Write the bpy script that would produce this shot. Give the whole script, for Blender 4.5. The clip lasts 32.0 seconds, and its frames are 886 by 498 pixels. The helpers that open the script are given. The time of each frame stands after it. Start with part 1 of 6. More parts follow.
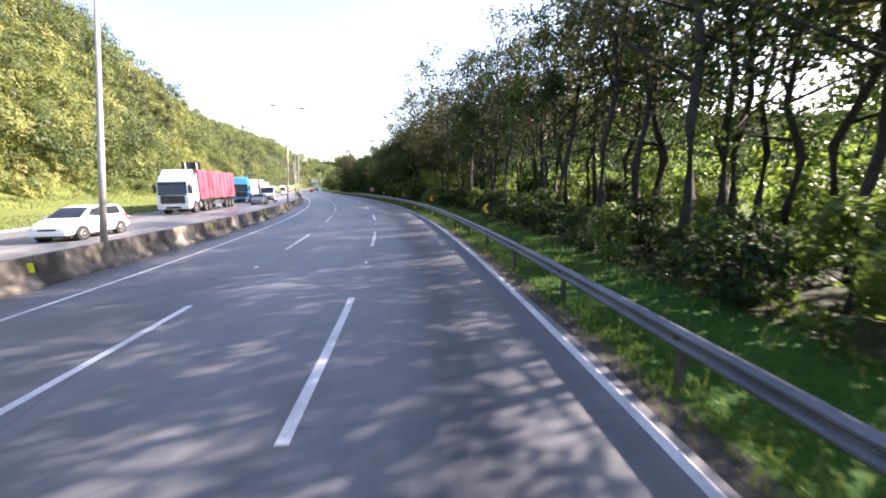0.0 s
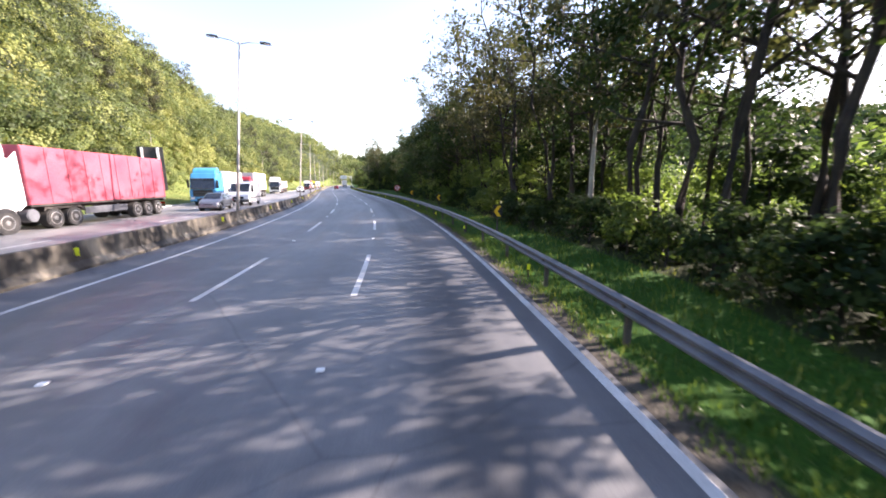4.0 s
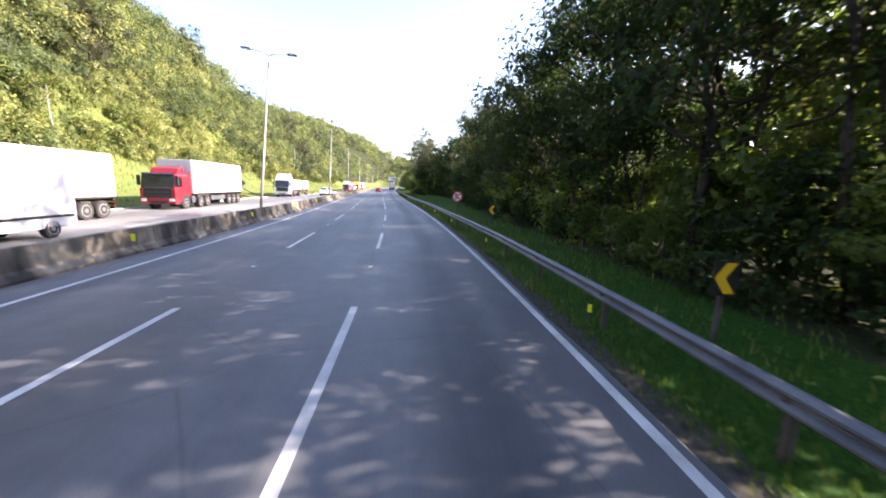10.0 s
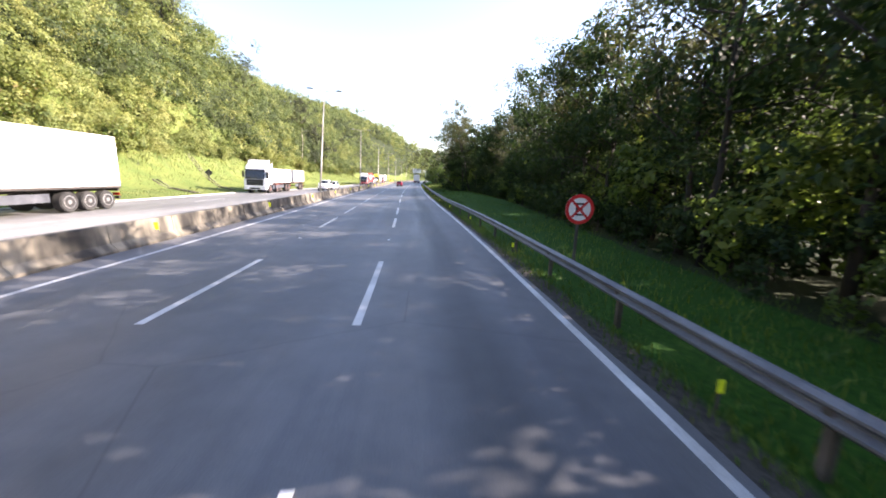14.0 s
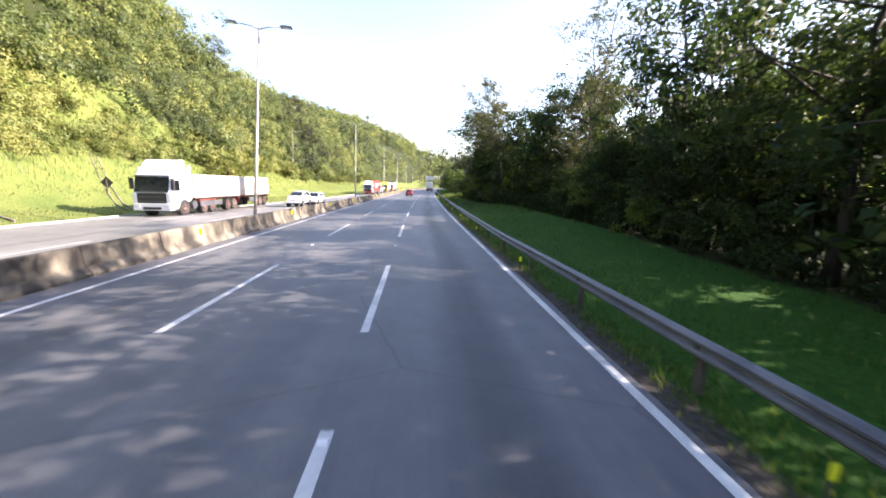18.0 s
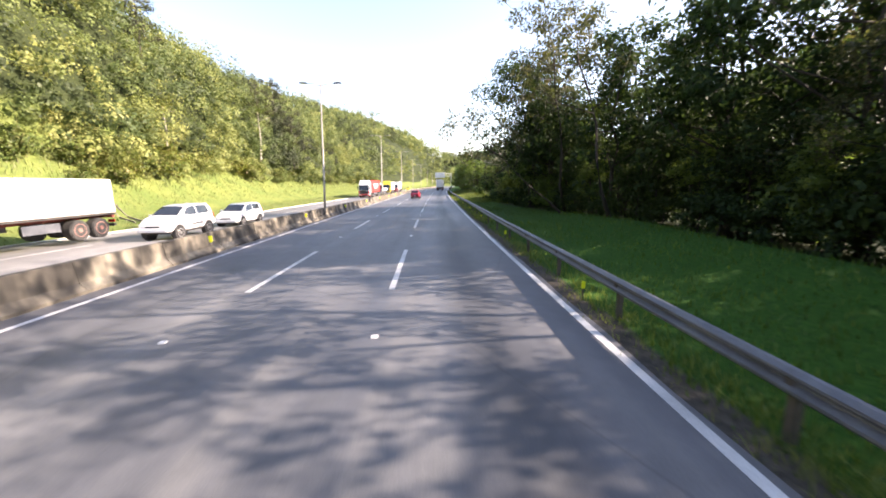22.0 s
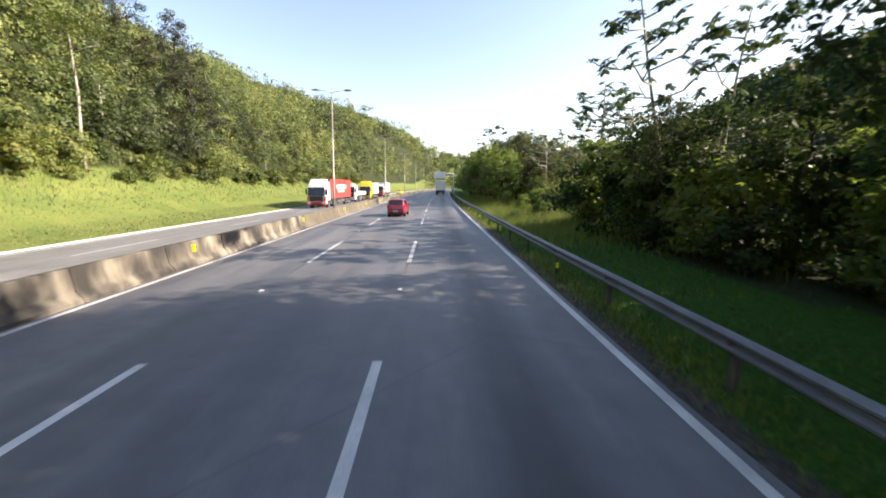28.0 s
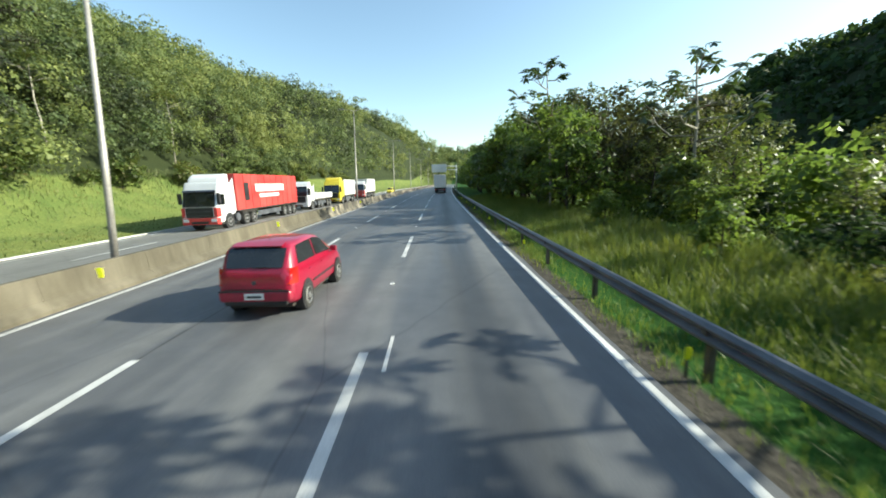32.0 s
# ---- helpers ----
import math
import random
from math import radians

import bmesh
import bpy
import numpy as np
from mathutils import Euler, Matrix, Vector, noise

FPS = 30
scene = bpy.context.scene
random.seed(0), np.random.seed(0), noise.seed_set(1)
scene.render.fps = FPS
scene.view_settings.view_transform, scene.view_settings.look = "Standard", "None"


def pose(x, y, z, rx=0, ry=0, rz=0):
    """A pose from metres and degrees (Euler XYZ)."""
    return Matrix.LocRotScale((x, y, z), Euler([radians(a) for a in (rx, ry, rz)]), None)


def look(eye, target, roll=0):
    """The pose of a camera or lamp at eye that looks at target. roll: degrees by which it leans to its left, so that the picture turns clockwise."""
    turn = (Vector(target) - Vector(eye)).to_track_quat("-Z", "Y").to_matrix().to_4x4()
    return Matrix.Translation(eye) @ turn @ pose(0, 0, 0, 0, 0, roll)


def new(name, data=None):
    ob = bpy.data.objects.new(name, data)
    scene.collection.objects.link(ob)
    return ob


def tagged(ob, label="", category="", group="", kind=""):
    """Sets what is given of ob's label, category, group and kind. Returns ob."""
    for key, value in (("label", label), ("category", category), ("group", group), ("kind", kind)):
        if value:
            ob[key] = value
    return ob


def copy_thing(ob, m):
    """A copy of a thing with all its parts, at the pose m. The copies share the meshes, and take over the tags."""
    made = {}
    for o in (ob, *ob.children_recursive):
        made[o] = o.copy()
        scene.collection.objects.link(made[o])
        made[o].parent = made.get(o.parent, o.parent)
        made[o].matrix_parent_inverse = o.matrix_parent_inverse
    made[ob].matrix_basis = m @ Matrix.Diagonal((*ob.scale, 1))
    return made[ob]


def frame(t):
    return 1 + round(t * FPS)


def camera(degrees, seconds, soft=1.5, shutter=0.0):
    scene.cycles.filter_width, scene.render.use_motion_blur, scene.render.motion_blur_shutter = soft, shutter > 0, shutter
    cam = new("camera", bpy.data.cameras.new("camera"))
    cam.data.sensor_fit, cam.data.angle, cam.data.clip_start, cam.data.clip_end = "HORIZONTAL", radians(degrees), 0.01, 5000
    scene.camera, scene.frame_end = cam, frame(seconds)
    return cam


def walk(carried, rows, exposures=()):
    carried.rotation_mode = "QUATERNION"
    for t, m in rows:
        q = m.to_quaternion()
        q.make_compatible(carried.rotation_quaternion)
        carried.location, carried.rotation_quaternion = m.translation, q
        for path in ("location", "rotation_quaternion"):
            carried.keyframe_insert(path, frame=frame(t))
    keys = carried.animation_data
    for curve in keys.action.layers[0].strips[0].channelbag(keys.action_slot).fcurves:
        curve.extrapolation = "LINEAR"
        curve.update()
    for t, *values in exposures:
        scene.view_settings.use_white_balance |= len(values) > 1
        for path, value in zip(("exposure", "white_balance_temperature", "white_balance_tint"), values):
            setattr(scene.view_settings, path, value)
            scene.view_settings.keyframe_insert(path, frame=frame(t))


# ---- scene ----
# The road's middle dashed line: bend (1/1000 m) every 12 m from s = -30; s runs along it, n to its right.
BEND = [4.455, 4.455, 4.455, 4.455, 4.486, 4.752, 4.877, 3.976, 2.72, 1.997, 1.509, 0.957, -0.286, -0.668, -0.625,
        -0.517, -0.278, -0.177, -0.199, -0.43, -0.463, -0.463, -0.463, -0.463, -0.463, -0.463, -0.463, -0.463, -0.463, -0.463, -0.463]
KNOT = np.arange(31) * 12.0 - 30
S_MIN, S_MAX = -120, 1400
SG = np.arange(S_MIN, S_MAX + 1.0)
_k = np.interp(SG, np.concatenate([[-70, -42], KNOT, [345]]), np.concatenate([[0, BEND[0]], BEND, [0]])) / 1000
TH = np.concatenate([[0], np.cumsum((_k[1:] + _k[:-1]) / 2)])
TH -= np.interp(0, SG, TH)
_m = (TH[1:] + TH[:-1]) / 2
RX = np.concatenate([[0], np.cumsum(-np.sin(_m))])
RY = np.concatenate([[0], np.cumsum(np.cos(_m))])
RX -= np.interp(0, SG, RX)
RY -= np.interp(0, SG, RY)


def head(s):
    return float(np.interp(s, SG, TH))


def on(s, n, z=0.0):
    """The world place at s along the road, n to the right of its dashed line, z up."""
    a = head(s)
    return Vector((float(np.interp(s, SG, RX)) + n * math.cos(a), float(np.interp(s, SG, RY)) + n * math.sin(a), z))


def on_np(s, n):
    a = np.interp(s, SG, TH)
    return np.interp(s, SG, RX) + n * np.cos(a), np.interp(s, SG, RY) + n * np.sin(a)


def place(s, n, z=0.0, turn=0.0, size=1.0):
    """A pose on the road: local y runs along it, x to its right; turn in degrees."""
    return Matrix.LocRotScale(on(s, n, z), Euler((0, 0, head(s) + radians(turn))), Vector((size, size, size)) if not isinstance(size, Vector) else size)


cam = camera(101.14, 32.0, soft=1.8, shutter=0.35)
# t, s, n, height, yaw from the road's heading, pitch, roll
ROWS = [
    (0.0, 7.059, 1.414, 2.579, -4.20, -10.08, 1.03),
    (0.5, 9.493, 1.395, 2.611, -3.86, -10.29, 0.83),
    (1.0, 11.970, 1.381, 2.588, -3.62, -10.32, 0.75),
    (1.5, 14.456, 1.366, 2.609, -3.42, -10.20, 0.89),
    (2.0, 16.908, 1.358, 2.593, -3.39, -10.09, 1.10),
    (2.5, 19.339, 1.363, 2.563, -3.47, -10.25, 0.82),
    (3.0, 21.783, 1.361, 2.562, -3.64, -10.27, 0.72),
    (3.5, 24.266, 1.353, 2.604, -3.99, -10.39, 0.45),
    (5.5, 34.429, 1.239, 2.581, -4.61, -10.02, -0.37),
    (6.0, 36.969, 1.279, 2.567, -4.57, -10.07, -0.41),
    (6.5, 39.478, 1.331, 2.570, -4.44, -10.20, -0.62),
    (7.0, 41.915, 1.384, 2.586, -4.43, -10.12, -0.45),
    (7.5, 44.327, 1.410, 2.569, -4.37, -10.25, -0.73),
    (8.0, 46.753, 1.382, 2.587, -4.29, -10.21, -0.66),
    (8.5, 49.243, 1.327, 2.599, -4.30, -9.93, -0.82),
    (9.0, 51.816, 1.262, 2.520, -4.19, -9.67, -1.05),
    (9.5, 54.456, 1.219, 2.580, -4.23, -9.66, -1.33),
    (10.0, 57.117, 1.176, 2.601, -4.25, -9.75, -1.52),
    (10.5, 59.750, 1.134, 2.551, -4.22, -9.85, -1.49),
    (11.0, 62.415, 1.110, 2.604, -4.17, -9.84, -1.35),
    (11.5, 65.086, 1.090, 2.597, -4.02, -9.90, -1.23),
    (12.0, 67.765, 1.069, 2.596, -3.85, -9.88, -1.16),
    (12.5, 70.452, 1.046, 2.586, -3.70, -9.81, -1.39),
    (13.0, 73.150, 1.029, 2.601, -3.66, -9.91, -1.84),
    (13.5, 75.816, 1.011, 2.588, -3.56, -10.42, -2.23),
    (14.0, 78.399, 1.007, 2.552, -3.57, -10.88, -2.07),
    (14.5, 80.906, 1.010, 2.616, -3.60, -10.79, -1.42),
    (16.5, 89.958, 0.849, 2.591, -4.14, -9.63, -1.70),
    (17.0, 92.516, 0.875, 2.589, -3.92, -9.73, -1.85),
    (17.5, 95.129, 0.918, 2.602, -3.73, -9.73, -1.73),
    (18.0, 97.798, 0.968, 2.638, -3.41, -9.87, -1.30),
    (18.5, 100.513, 1.012, 2.626, -3.12, -10.05, -0.61),
    (19.0, 103.218, 1.019, 2.614, -2.83, -10.17, 0.21),
    (19.5, 105.931, 0.997, 2.598, -2.43, -10.10, 0.62),
    (20.0, 108.686, 0.957, 2.598, -2.15, -10.26, 0.72),
    (20.5, 111.465, 0.925, 2.581, -2.01, -10.38, 0.51),
    (21.0, 114.258, 0.929, 2.612, -2.13, -10.25, 0.22),
    (21.5, 117.079, 0.949, 2.616, -2.32, -10.14, 0.45),
    (22.0, 119.901, 0.976, 2.595, -2.37, -10.19, 0.74),
    (22.5, 122.725, 1.006, 2.610, -2.30, -10.13, 0.84),
    (23.0, 125.520, 1.020, 2.655, -2.08, -10.03, 0.80),
    (23.5, 128.273, 1.014, 2.593, -1.80, -10.03, 0.73),
    (24.0, 130.971, 1.008, 2.627, -1.48, -10.03, 0.41),
    (24.5, 133.603, 1.004, 2.657, -1.09, -9.82, -0.29),
    (26.5, 144.646, 0.812, 2.606, -1.42, -9.80, -0.99),
    (27.0, 147.629, 0.817, 2.617, -1.43, -9.74, -0.68),
    (27.5, 150.649, 0.834, 2.604, -1.53, -9.84, -0.30),
    (28.0, 153.673, 0.866, 2.678, -1.67, -9.91, 0.05),
    (28.5, 156.719, 0.904, 2.598, -1.70, -9.79, 0.47),
    (29.0, 159.776, 0.948, 2.606, -1.74, -9.70, 0.80),
    (29.5, 162.845, 0.984, 2.579, -1.68, -9.69, 1.09),
    (30.0, 165.895, 1.038, 2.628, -1.51, -9.70, 1.04),
    (30.5, 168.949, 1.094, 2.596, -1.26, -9.85, 0.96),
    (31.0, 172.042, 1.129, 2.603, -1.13, -9.92, 1.22),
    (31.5, 175.158, 1.159, 2.598, -1.25, -10.20, 1.37),
    (32.0, 178.235, 1.188, 2.630, -1.36, -10.56, 1.44),
]
EXPOSURE = [(0.0, 1.92, 6850, 26), (3.0, 1.91, 6850, 26), (6.0, 2.0, 6850, 26), (9.0, 2.0, 6850, 26), (14.0, 1.93, 6850, 23), (18.0, 1.93, 7000, 23), (24.0, 1.75, 7500, 23), (28.0, 1.33, 7400, 17), (30.0, 1.06, 6950, 1), (32.0, 0.93, 6650, -4)]
walk(cam, [(t, Matrix.Translation(on(s, n, z)) @ pose(0, 0, 0, 90 + pitch, roll, math.degrees(head(s)) + yaw)) for t, s, n, z, yaw, pitch, roll in ROWS], EXPOSURE)

# ---- light ----
SUN_UP, SUN_YAW = 27.5, -70.0          # height; world heading of the sun, clockwise from +y is negative
world = bpy.data.worlds.new("world")
scene.world = world
world.use_nodes = True
_n = world.node_tree.nodes
_sky = _n.new("ShaderNodeTexSky")
_sky.sky_type = "NISHITA"
_sky.sun_disc = False
_sky.sun_elevation = radians(SUN_UP)
_sky.sun_rotation = radians(-SUN_YAW)
_sky.air_density, _sky.dust_density, _sky.ozone_density = 1.0, 0.9, 1.0
world.node_tree.links.new(_sky.outputs["Color"], _n["Background"].inputs["Color"])
_n["Background"].inputs["Strength"].default_value = 0.15
_sd = bpy.data.lights.new("sun", "SUN")
_sd.energy, _sd.angle, _sd.color = 5.0, radians(0.53), (1.0, 0.93, 0.82)
sun = new("sun", _sd)
_dir = Vector((math.sin(radians(-SUN_YAW)) * math.cos(radians(SUN_UP)), math.cos(radians(-SUN_YAW)) * math.cos(radians(SUN_UP)), math.sin(radians(SUN_UP))))
sun.matrix_basis = look((0, 0, 60), Vector((0, 0, 60)) - _dir)


# ---- materials ----
def shader(name):
    m = bpy.data.materials.new(name)
    m.use_nodes = True
    return m, m.node_tree.nodes, m.node_tree.links, m.node_tree.nodes["Principled BSDF"]


def noise_fac(nodes, links, scale, detail=4.0, source=None, rough=0.6):
    t = nodes.new("ShaderNodeTexNoise")
    t.inputs["Scale"].default_value, t.inputs["Detail"].default_value, t.inputs["Roughness"].default_value = scale, detail, rough
    links.new(source or nodes.new("ShaderNodeNewGeometry").outputs["Position"], t.inputs["Vector"])
    return t.outputs["Fac"]


def ramp(nodes, links, fac, stops):
    r = nodes.new("ShaderNodeValToRGB")
    e = r.color_ramp.elements
    while len(e) < len(stops):
        e.new(0.5)
    for q, (p, c) in zip(e, stops):
        q.position, q.color = p, (*c, 1)
    links.new(fac, r.inputs["Fac"])
    return r.outputs["Color"]


def mixed(nodes, links, fac, a, b, blend="MIX"):
    m = nodes.new("ShaderNodeMix")
    m.data_type, m.blend_type = "RGBA", blend
    for sock, v in ((m.inputs[0], fac), (m.inputs[6], a), (m.inputs[7], b)):
        if isinstance(v, (int, float)):
            sock.default_value = v
        elif isinstance(v, tuple):
            sock.default_value = (*v, 1)
        else:
            links.new(v, sock)
    return m.outputs[2]


def surface(name, dark, light, scale, rough=0.7, bump=0.2, metal=0.0, grain=None, local=False, coat=0.0, spec=0.5):
    """A plain material: two tones in large patches, a fine grain over them, and a little relief."""
    m, nodes, links, p = shader(name)
    src = nodes.new("ShaderNodeTexCoord").outputs["Object"] if local else None
    big = noise_fac(nodes, links, scale, 5.0, src)
    col = ramp(nodes, links, big, [(0.32, dark), (0.68, light)])
    fine = noise_fac(nodes, links, grain or scale * 22, 3.0, src)
    col = mixed(nodes, links, 0.35, col, ramp(nodes, links, fine, [(0.3, (0.35, 0.35, 0.35)), (0.7, (0.85, 0.85, 0.85))]), "OVERLAY")
    links.new(col, p.inputs["Base Color"])
    links.new(ramp(nodes, links, big, [(0.2, (rough * 0.8,) * 3), (0.8, (min(1, rough * 1.2),) * 3)]), p.inputs["Roughness"])
    p.inputs["Metallic"].default_value = metal
    p.inputs["Coat Weight"].default_value = coat
    p.inputs["Specular IOR Level"].default_value = spec
    if bump:
        b = nodes.new("ShaderNodeBump")
        b.inputs["Strength"].default_value, b.inputs["Distance"].default_value = bump, 0.02
        links.new(fine, b.inputs["Height"])
        links.new(b.outputs["Normal"], p.inputs["Normal"])
    return m


def foliage(name, tones, glow, share=0.4, patch=0.12, rough=0.5, spec=0.35):
    """Leaves: tones by leaf and by patch, light passing through them."""
    m, nodes, links, p = shader(name)
    geo = nodes.new("ShaderNodeNewGeometry")
    each = ramp(nodes, links, geo.outputs["Random Per Island"], [(i / max(1, len(tones) - 1), c) for i, c in enumerate(tones)])
    area = ramp(nodes, links, noise_fac(nodes, links, patch, 3.0), [(0.3, (0.62, 0.68, 0.55)), (0.5, (1.0, 1.0, 1.0)), (0.72, (1.45, 1.2, 0.9))])
    col = mixed(nodes, links, 1.0, each, area, "MULTIPLY")
    links.new(col, p.inputs["Base Color"])
    p.inputs["Roughness"].default_value, p.inputs["Specular IOR Level"].default_value = rough, spec
    tr = nodes.new("ShaderNodeBsdfTranslucent")
    links.new(mixed(nodes, links, 1.0, area, glow, "MULTIPLY"), tr.inputs["Color"])
    mix = nodes.new("ShaderNodeMixShader")
    mix.inputs[0].default_value = share
    links.new(p.outputs[0], mix.inputs[1])
    links.new(tr.outputs[0], mix.inputs[2])
    links.new(mix.outputs[0], nodes["Material Output"].inputs["Surface"])
    return m


def slope_foliage():
    m, nodes, links, p = shader("leaves_slope")
    tone = nodes.new("ShaderNodeAttribute")
    tone.attribute_name = "tone"
    geo = nodes.new("ShaderNodeNewGeometry")
    kind = ramp(nodes, links, tone.outputs["Fac"], [(0.0, (0.038, 0.050, 0.024)), (0.2, (0.072, 0.103, 0.036)), (0.45, (0.142, 0.178, 0.055)), (0.7, (0.23, 0.248, 0.08)), (0.88, (0.32, 0.305, 0.12)), (1.0, (0.245, 0.185, 0.11))])
    each = ramp(nodes, links, geo.outputs["Random Per Island"], [(0.0, (0.72, 0.75, 0.68)), (0.6, (1.0, 1.0, 1.0)), (1.0, (1.3, 1.25, 1.15))])
    col = mixed(nodes, links, 1.0, kind, each, "MULTIPLY")
    links.new(col, p.inputs["Base Color"])
    p.inputs["Roughness"].default_value, p.inputs["Specular IOR Level"].default_value = 0.55, 0.3
    tr = nodes.new("ShaderNodeBsdfTranslucent")
    links.new(mixed(nodes, links, 1.0, kind, (1.9, 1.8, 1.3), "MULTIPLY"), tr.inputs["Color"])
    mix = nodes.new("ShaderNodeMixShader")
    mix.inputs[0].default_value = 0.25
    links.new(p.outputs[0], mix.inputs[1])
    links.new(tr.outputs[0], mix.inputs[2])
    links.new(mix.outputs[0], nodes["Material Output"].inputs["Surface"])
    return m


def asphalt_material(name, tones):
    m, nodes, links, p = shader(name)
    geo = nodes.new("ShaderNodeNewGeometry").outputs["Position"]
    lane = nodes.new("ShaderNodeAttribute")
    lane.attribute_name = "across"
    along = nodes.new("ShaderNodeAttribute")
    along.attribute_name = "along"
    # tracks and oil by the distance across, broken up along the road
    comb = nodes.new("ShaderNodeCombineXYZ")
    sc = nodes.new("ShaderNodeMath")
    sc.operation = "MULTIPLY"
    sc.inputs[1].default_value = 0.06
    links.new(along.outputs["Fac"], sc.inputs[0])
    links.new(lane.outputs["Fac"], comb.inputs[0])
    links.new(sc.outputs[0], comb.inputs[1])
    streak = noise_fac(nodes, links, 1.1, 5.0, comb.outputs[0])
    wide = noise_fac(nodes, links, 0.35, 3.0, comb.outputs[0])
    patch = noise_fac(nodes, links, 0.12, 4.0, geo)
    grain = noise_fac(nodes, links, 55.0, 2.0, geo)
    col = ramp(nodes, links, streak, tones)
    col = mixed(nodes, links, 0.6, col, ramp(nodes, links, wide, [(0.35, (0.35, 0.35, 0.36)), (0.65, (0.66, 0.65, 0.64))]), "OVERLAY")
    col = mixed(nodes, links, 0.5, col, ramp(nodes, links, patch, [(0.35, (0.4, 0.4, 0.4)), (0.65, (0.62, 0.62, 0.62))]), "OVERLAY")
    mottle = noise_fac(nodes, links, 1.7, 5.0, geo)
    col = mixed(nodes, links, 0.4, col, ramp(nodes, links, mottle, [(0.35, (0.38, 0.38, 0.38)), (0.65, (0.64, 0.63, 0.62))]), "OVERLAY")
    # a dark oil track along the middle of the slow lane
    mr = nodes.new("ShaderNodeMapRange")
    mr.inputs[1].default_value, mr.inputs[2].default_value = 0.0, 1.0
    d = nodes.new("ShaderNodeMath")
    d.operation = "SUBTRACT"
    d.inputs[1].default_value = 1.95
    links.new(lane.outputs["Fac"], d.inputs[0])
    ab = nodes.new("ShaderNodeMath")
    ab.operation = "ABSOLUTE"
    links.new(d.outputs[0], ab.inputs[0])
    links.new(ab.outputs[0], mr.inputs[0])
    oil = ramp(nodes, links, mr.outputs[0], [(0.22, (0.42, 0.43, 0.46)), (0.8, (1, 1, 1))])
    col = mixed(nodes, links, 0.85, col, oil, "MULTIPLY")
    col = mixed(nodes, links, 0.4, col, ramp(nodes, links, grain, [(0.3, (0.3, 0.3, 0.3)), (0.7, (0.8, 0.8, 0.8))]), "OVERLAY")
    # sealed cracks
    vo = nodes.new("ShaderNodeTexVoronoi")
    vo.feature = "DISTANCE_TO_EDGE"
    vo.inputs["Scale"].default_value = 0.16
    wob = mixed(nodes, links, 0.12, geo, noise_node(nodes, links, 0.8, geo), "ADD")
    links.new(wob, vo.inputs["Vector"])
    col = mixed(nodes, links, 1.0, col, ramp(nodes, links, vo.outputs["Distance"], [(0.0, (0.72, 0.72, 0.73)), (0.004, (1, 1, 1))]), "MULTIPLY")
    links.new(col, p.inputs["Base Color"])
    links.new(ramp(nodes, links, streak, [(0.3, (0.44,) * 3), (0.7, (0.68,) * 3)]), p.inputs["Roughness"])
    b = nodes.new("ShaderNodeBump")
    b.inputs["Strength"].default_value, b.inputs["Distance"].default_value = 0.35, 0.008
    links.new(grain, b.inputs["Height"])
    links.new(b.outputs["Normal"], p.inputs["Normal"])
    return m


def noise_node(nodes, links, scale, source):
    t = nodes.new("ShaderNodeTexNoise")
    t.inputs["Scale"].default_value = scale
    links.new(source, t.inputs["Vector"])
    return t.outputs["Color"]


def ground_material():
    """Grass, dark litter under trees with their shade put into its tone, and bare earth, told apart by a value laid on
    the sheet.
    """
    m, nodes, links, p = shader("ground")
    geo = nodes.new("ShaderNodeNewGeometry").outputs["Position"]
    kind = nodes.new("ShaderNodeAttribute")
    kind.attribute_name = "cover"
    fine = noise_fac(nodes, links, 9.0, 6.0, geo)
    big = noise_fac(nodes, links, 0.35, 5.0, geo)
    grass = ramp(nodes, links, fine, [(0.25, (0.072, 0.1, 0.033)), (0.5, (0.132, 0.166, 0.053)), (0.75, (0.215, 0.236, 0.092))])
    grass = mixed(nodes, links, 0.7, grass, ramp(nodes, links, big, [(0.35, (0.35, 0.42, 0.3)), (0.7, (0.68, 0.62, 0.5))]), "OVERLAY")
    # litter kept very dark green: shade under the crowns is in the colour
    shaded_litter = ramp(nodes, links, fine, [(0.3, (0.016, 0.025, 0.009)), (0.7, (0.042, 0.052, 0.02))])
    dirt = ramp(nodes, links, fine, [(0.3, (0.034, 0.031, 0.026)), (0.7, (0.095, 0.085, 0.07))])
    mown = nodes.new("ShaderNodeAttribute")
    mown.attribute_name = "lawn"
    lush = ramp(nodes, links, fine, [(0.25, (0.010, 0.040, 0.005)), (0.5, (0.021, 0.076, 0.008)), (0.75, (0.042, 0.112, 0.013))])
    grass = mixed(nodes, links, mown.outputs["Fac"], grass, lush)
    soft = nodes.new("ShaderNodeMath")
    soft.operation = "MULTIPLY_ADD"
    soft.inputs[1].default_value, soft.inputs[2].default_value = 0.5, -0.25
    links.new(big, soft.inputs[0])
    add = nodes.new("ShaderNodeMath")
    links.new(kind.outputs["Fac"], add.inputs[0])
    links.new(soft.outputs[0], add.inputs[1])
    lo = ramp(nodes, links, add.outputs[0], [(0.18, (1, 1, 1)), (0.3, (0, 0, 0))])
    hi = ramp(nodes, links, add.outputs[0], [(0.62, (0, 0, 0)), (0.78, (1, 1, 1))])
    col = mixed(nodes, links, lo, mixed(nodes, links, hi, grass, shaded_litter), dirt)
    links.new(col, p.inputs["Base Color"])
    p.inputs["Roughness"].default_value, p.inputs["Specular IOR Level"].default_value = 0.9, 0.15
    b = nodes.new("ShaderNodeBump")
    b.inputs["Strength"].default_value, b.inputs["Distance"].default_value = 0.8, 0.06
    links.new(fine, b.inputs["Height"])
    links.new(b.outputs["Normal"], p.inputs["Normal"])
    return m


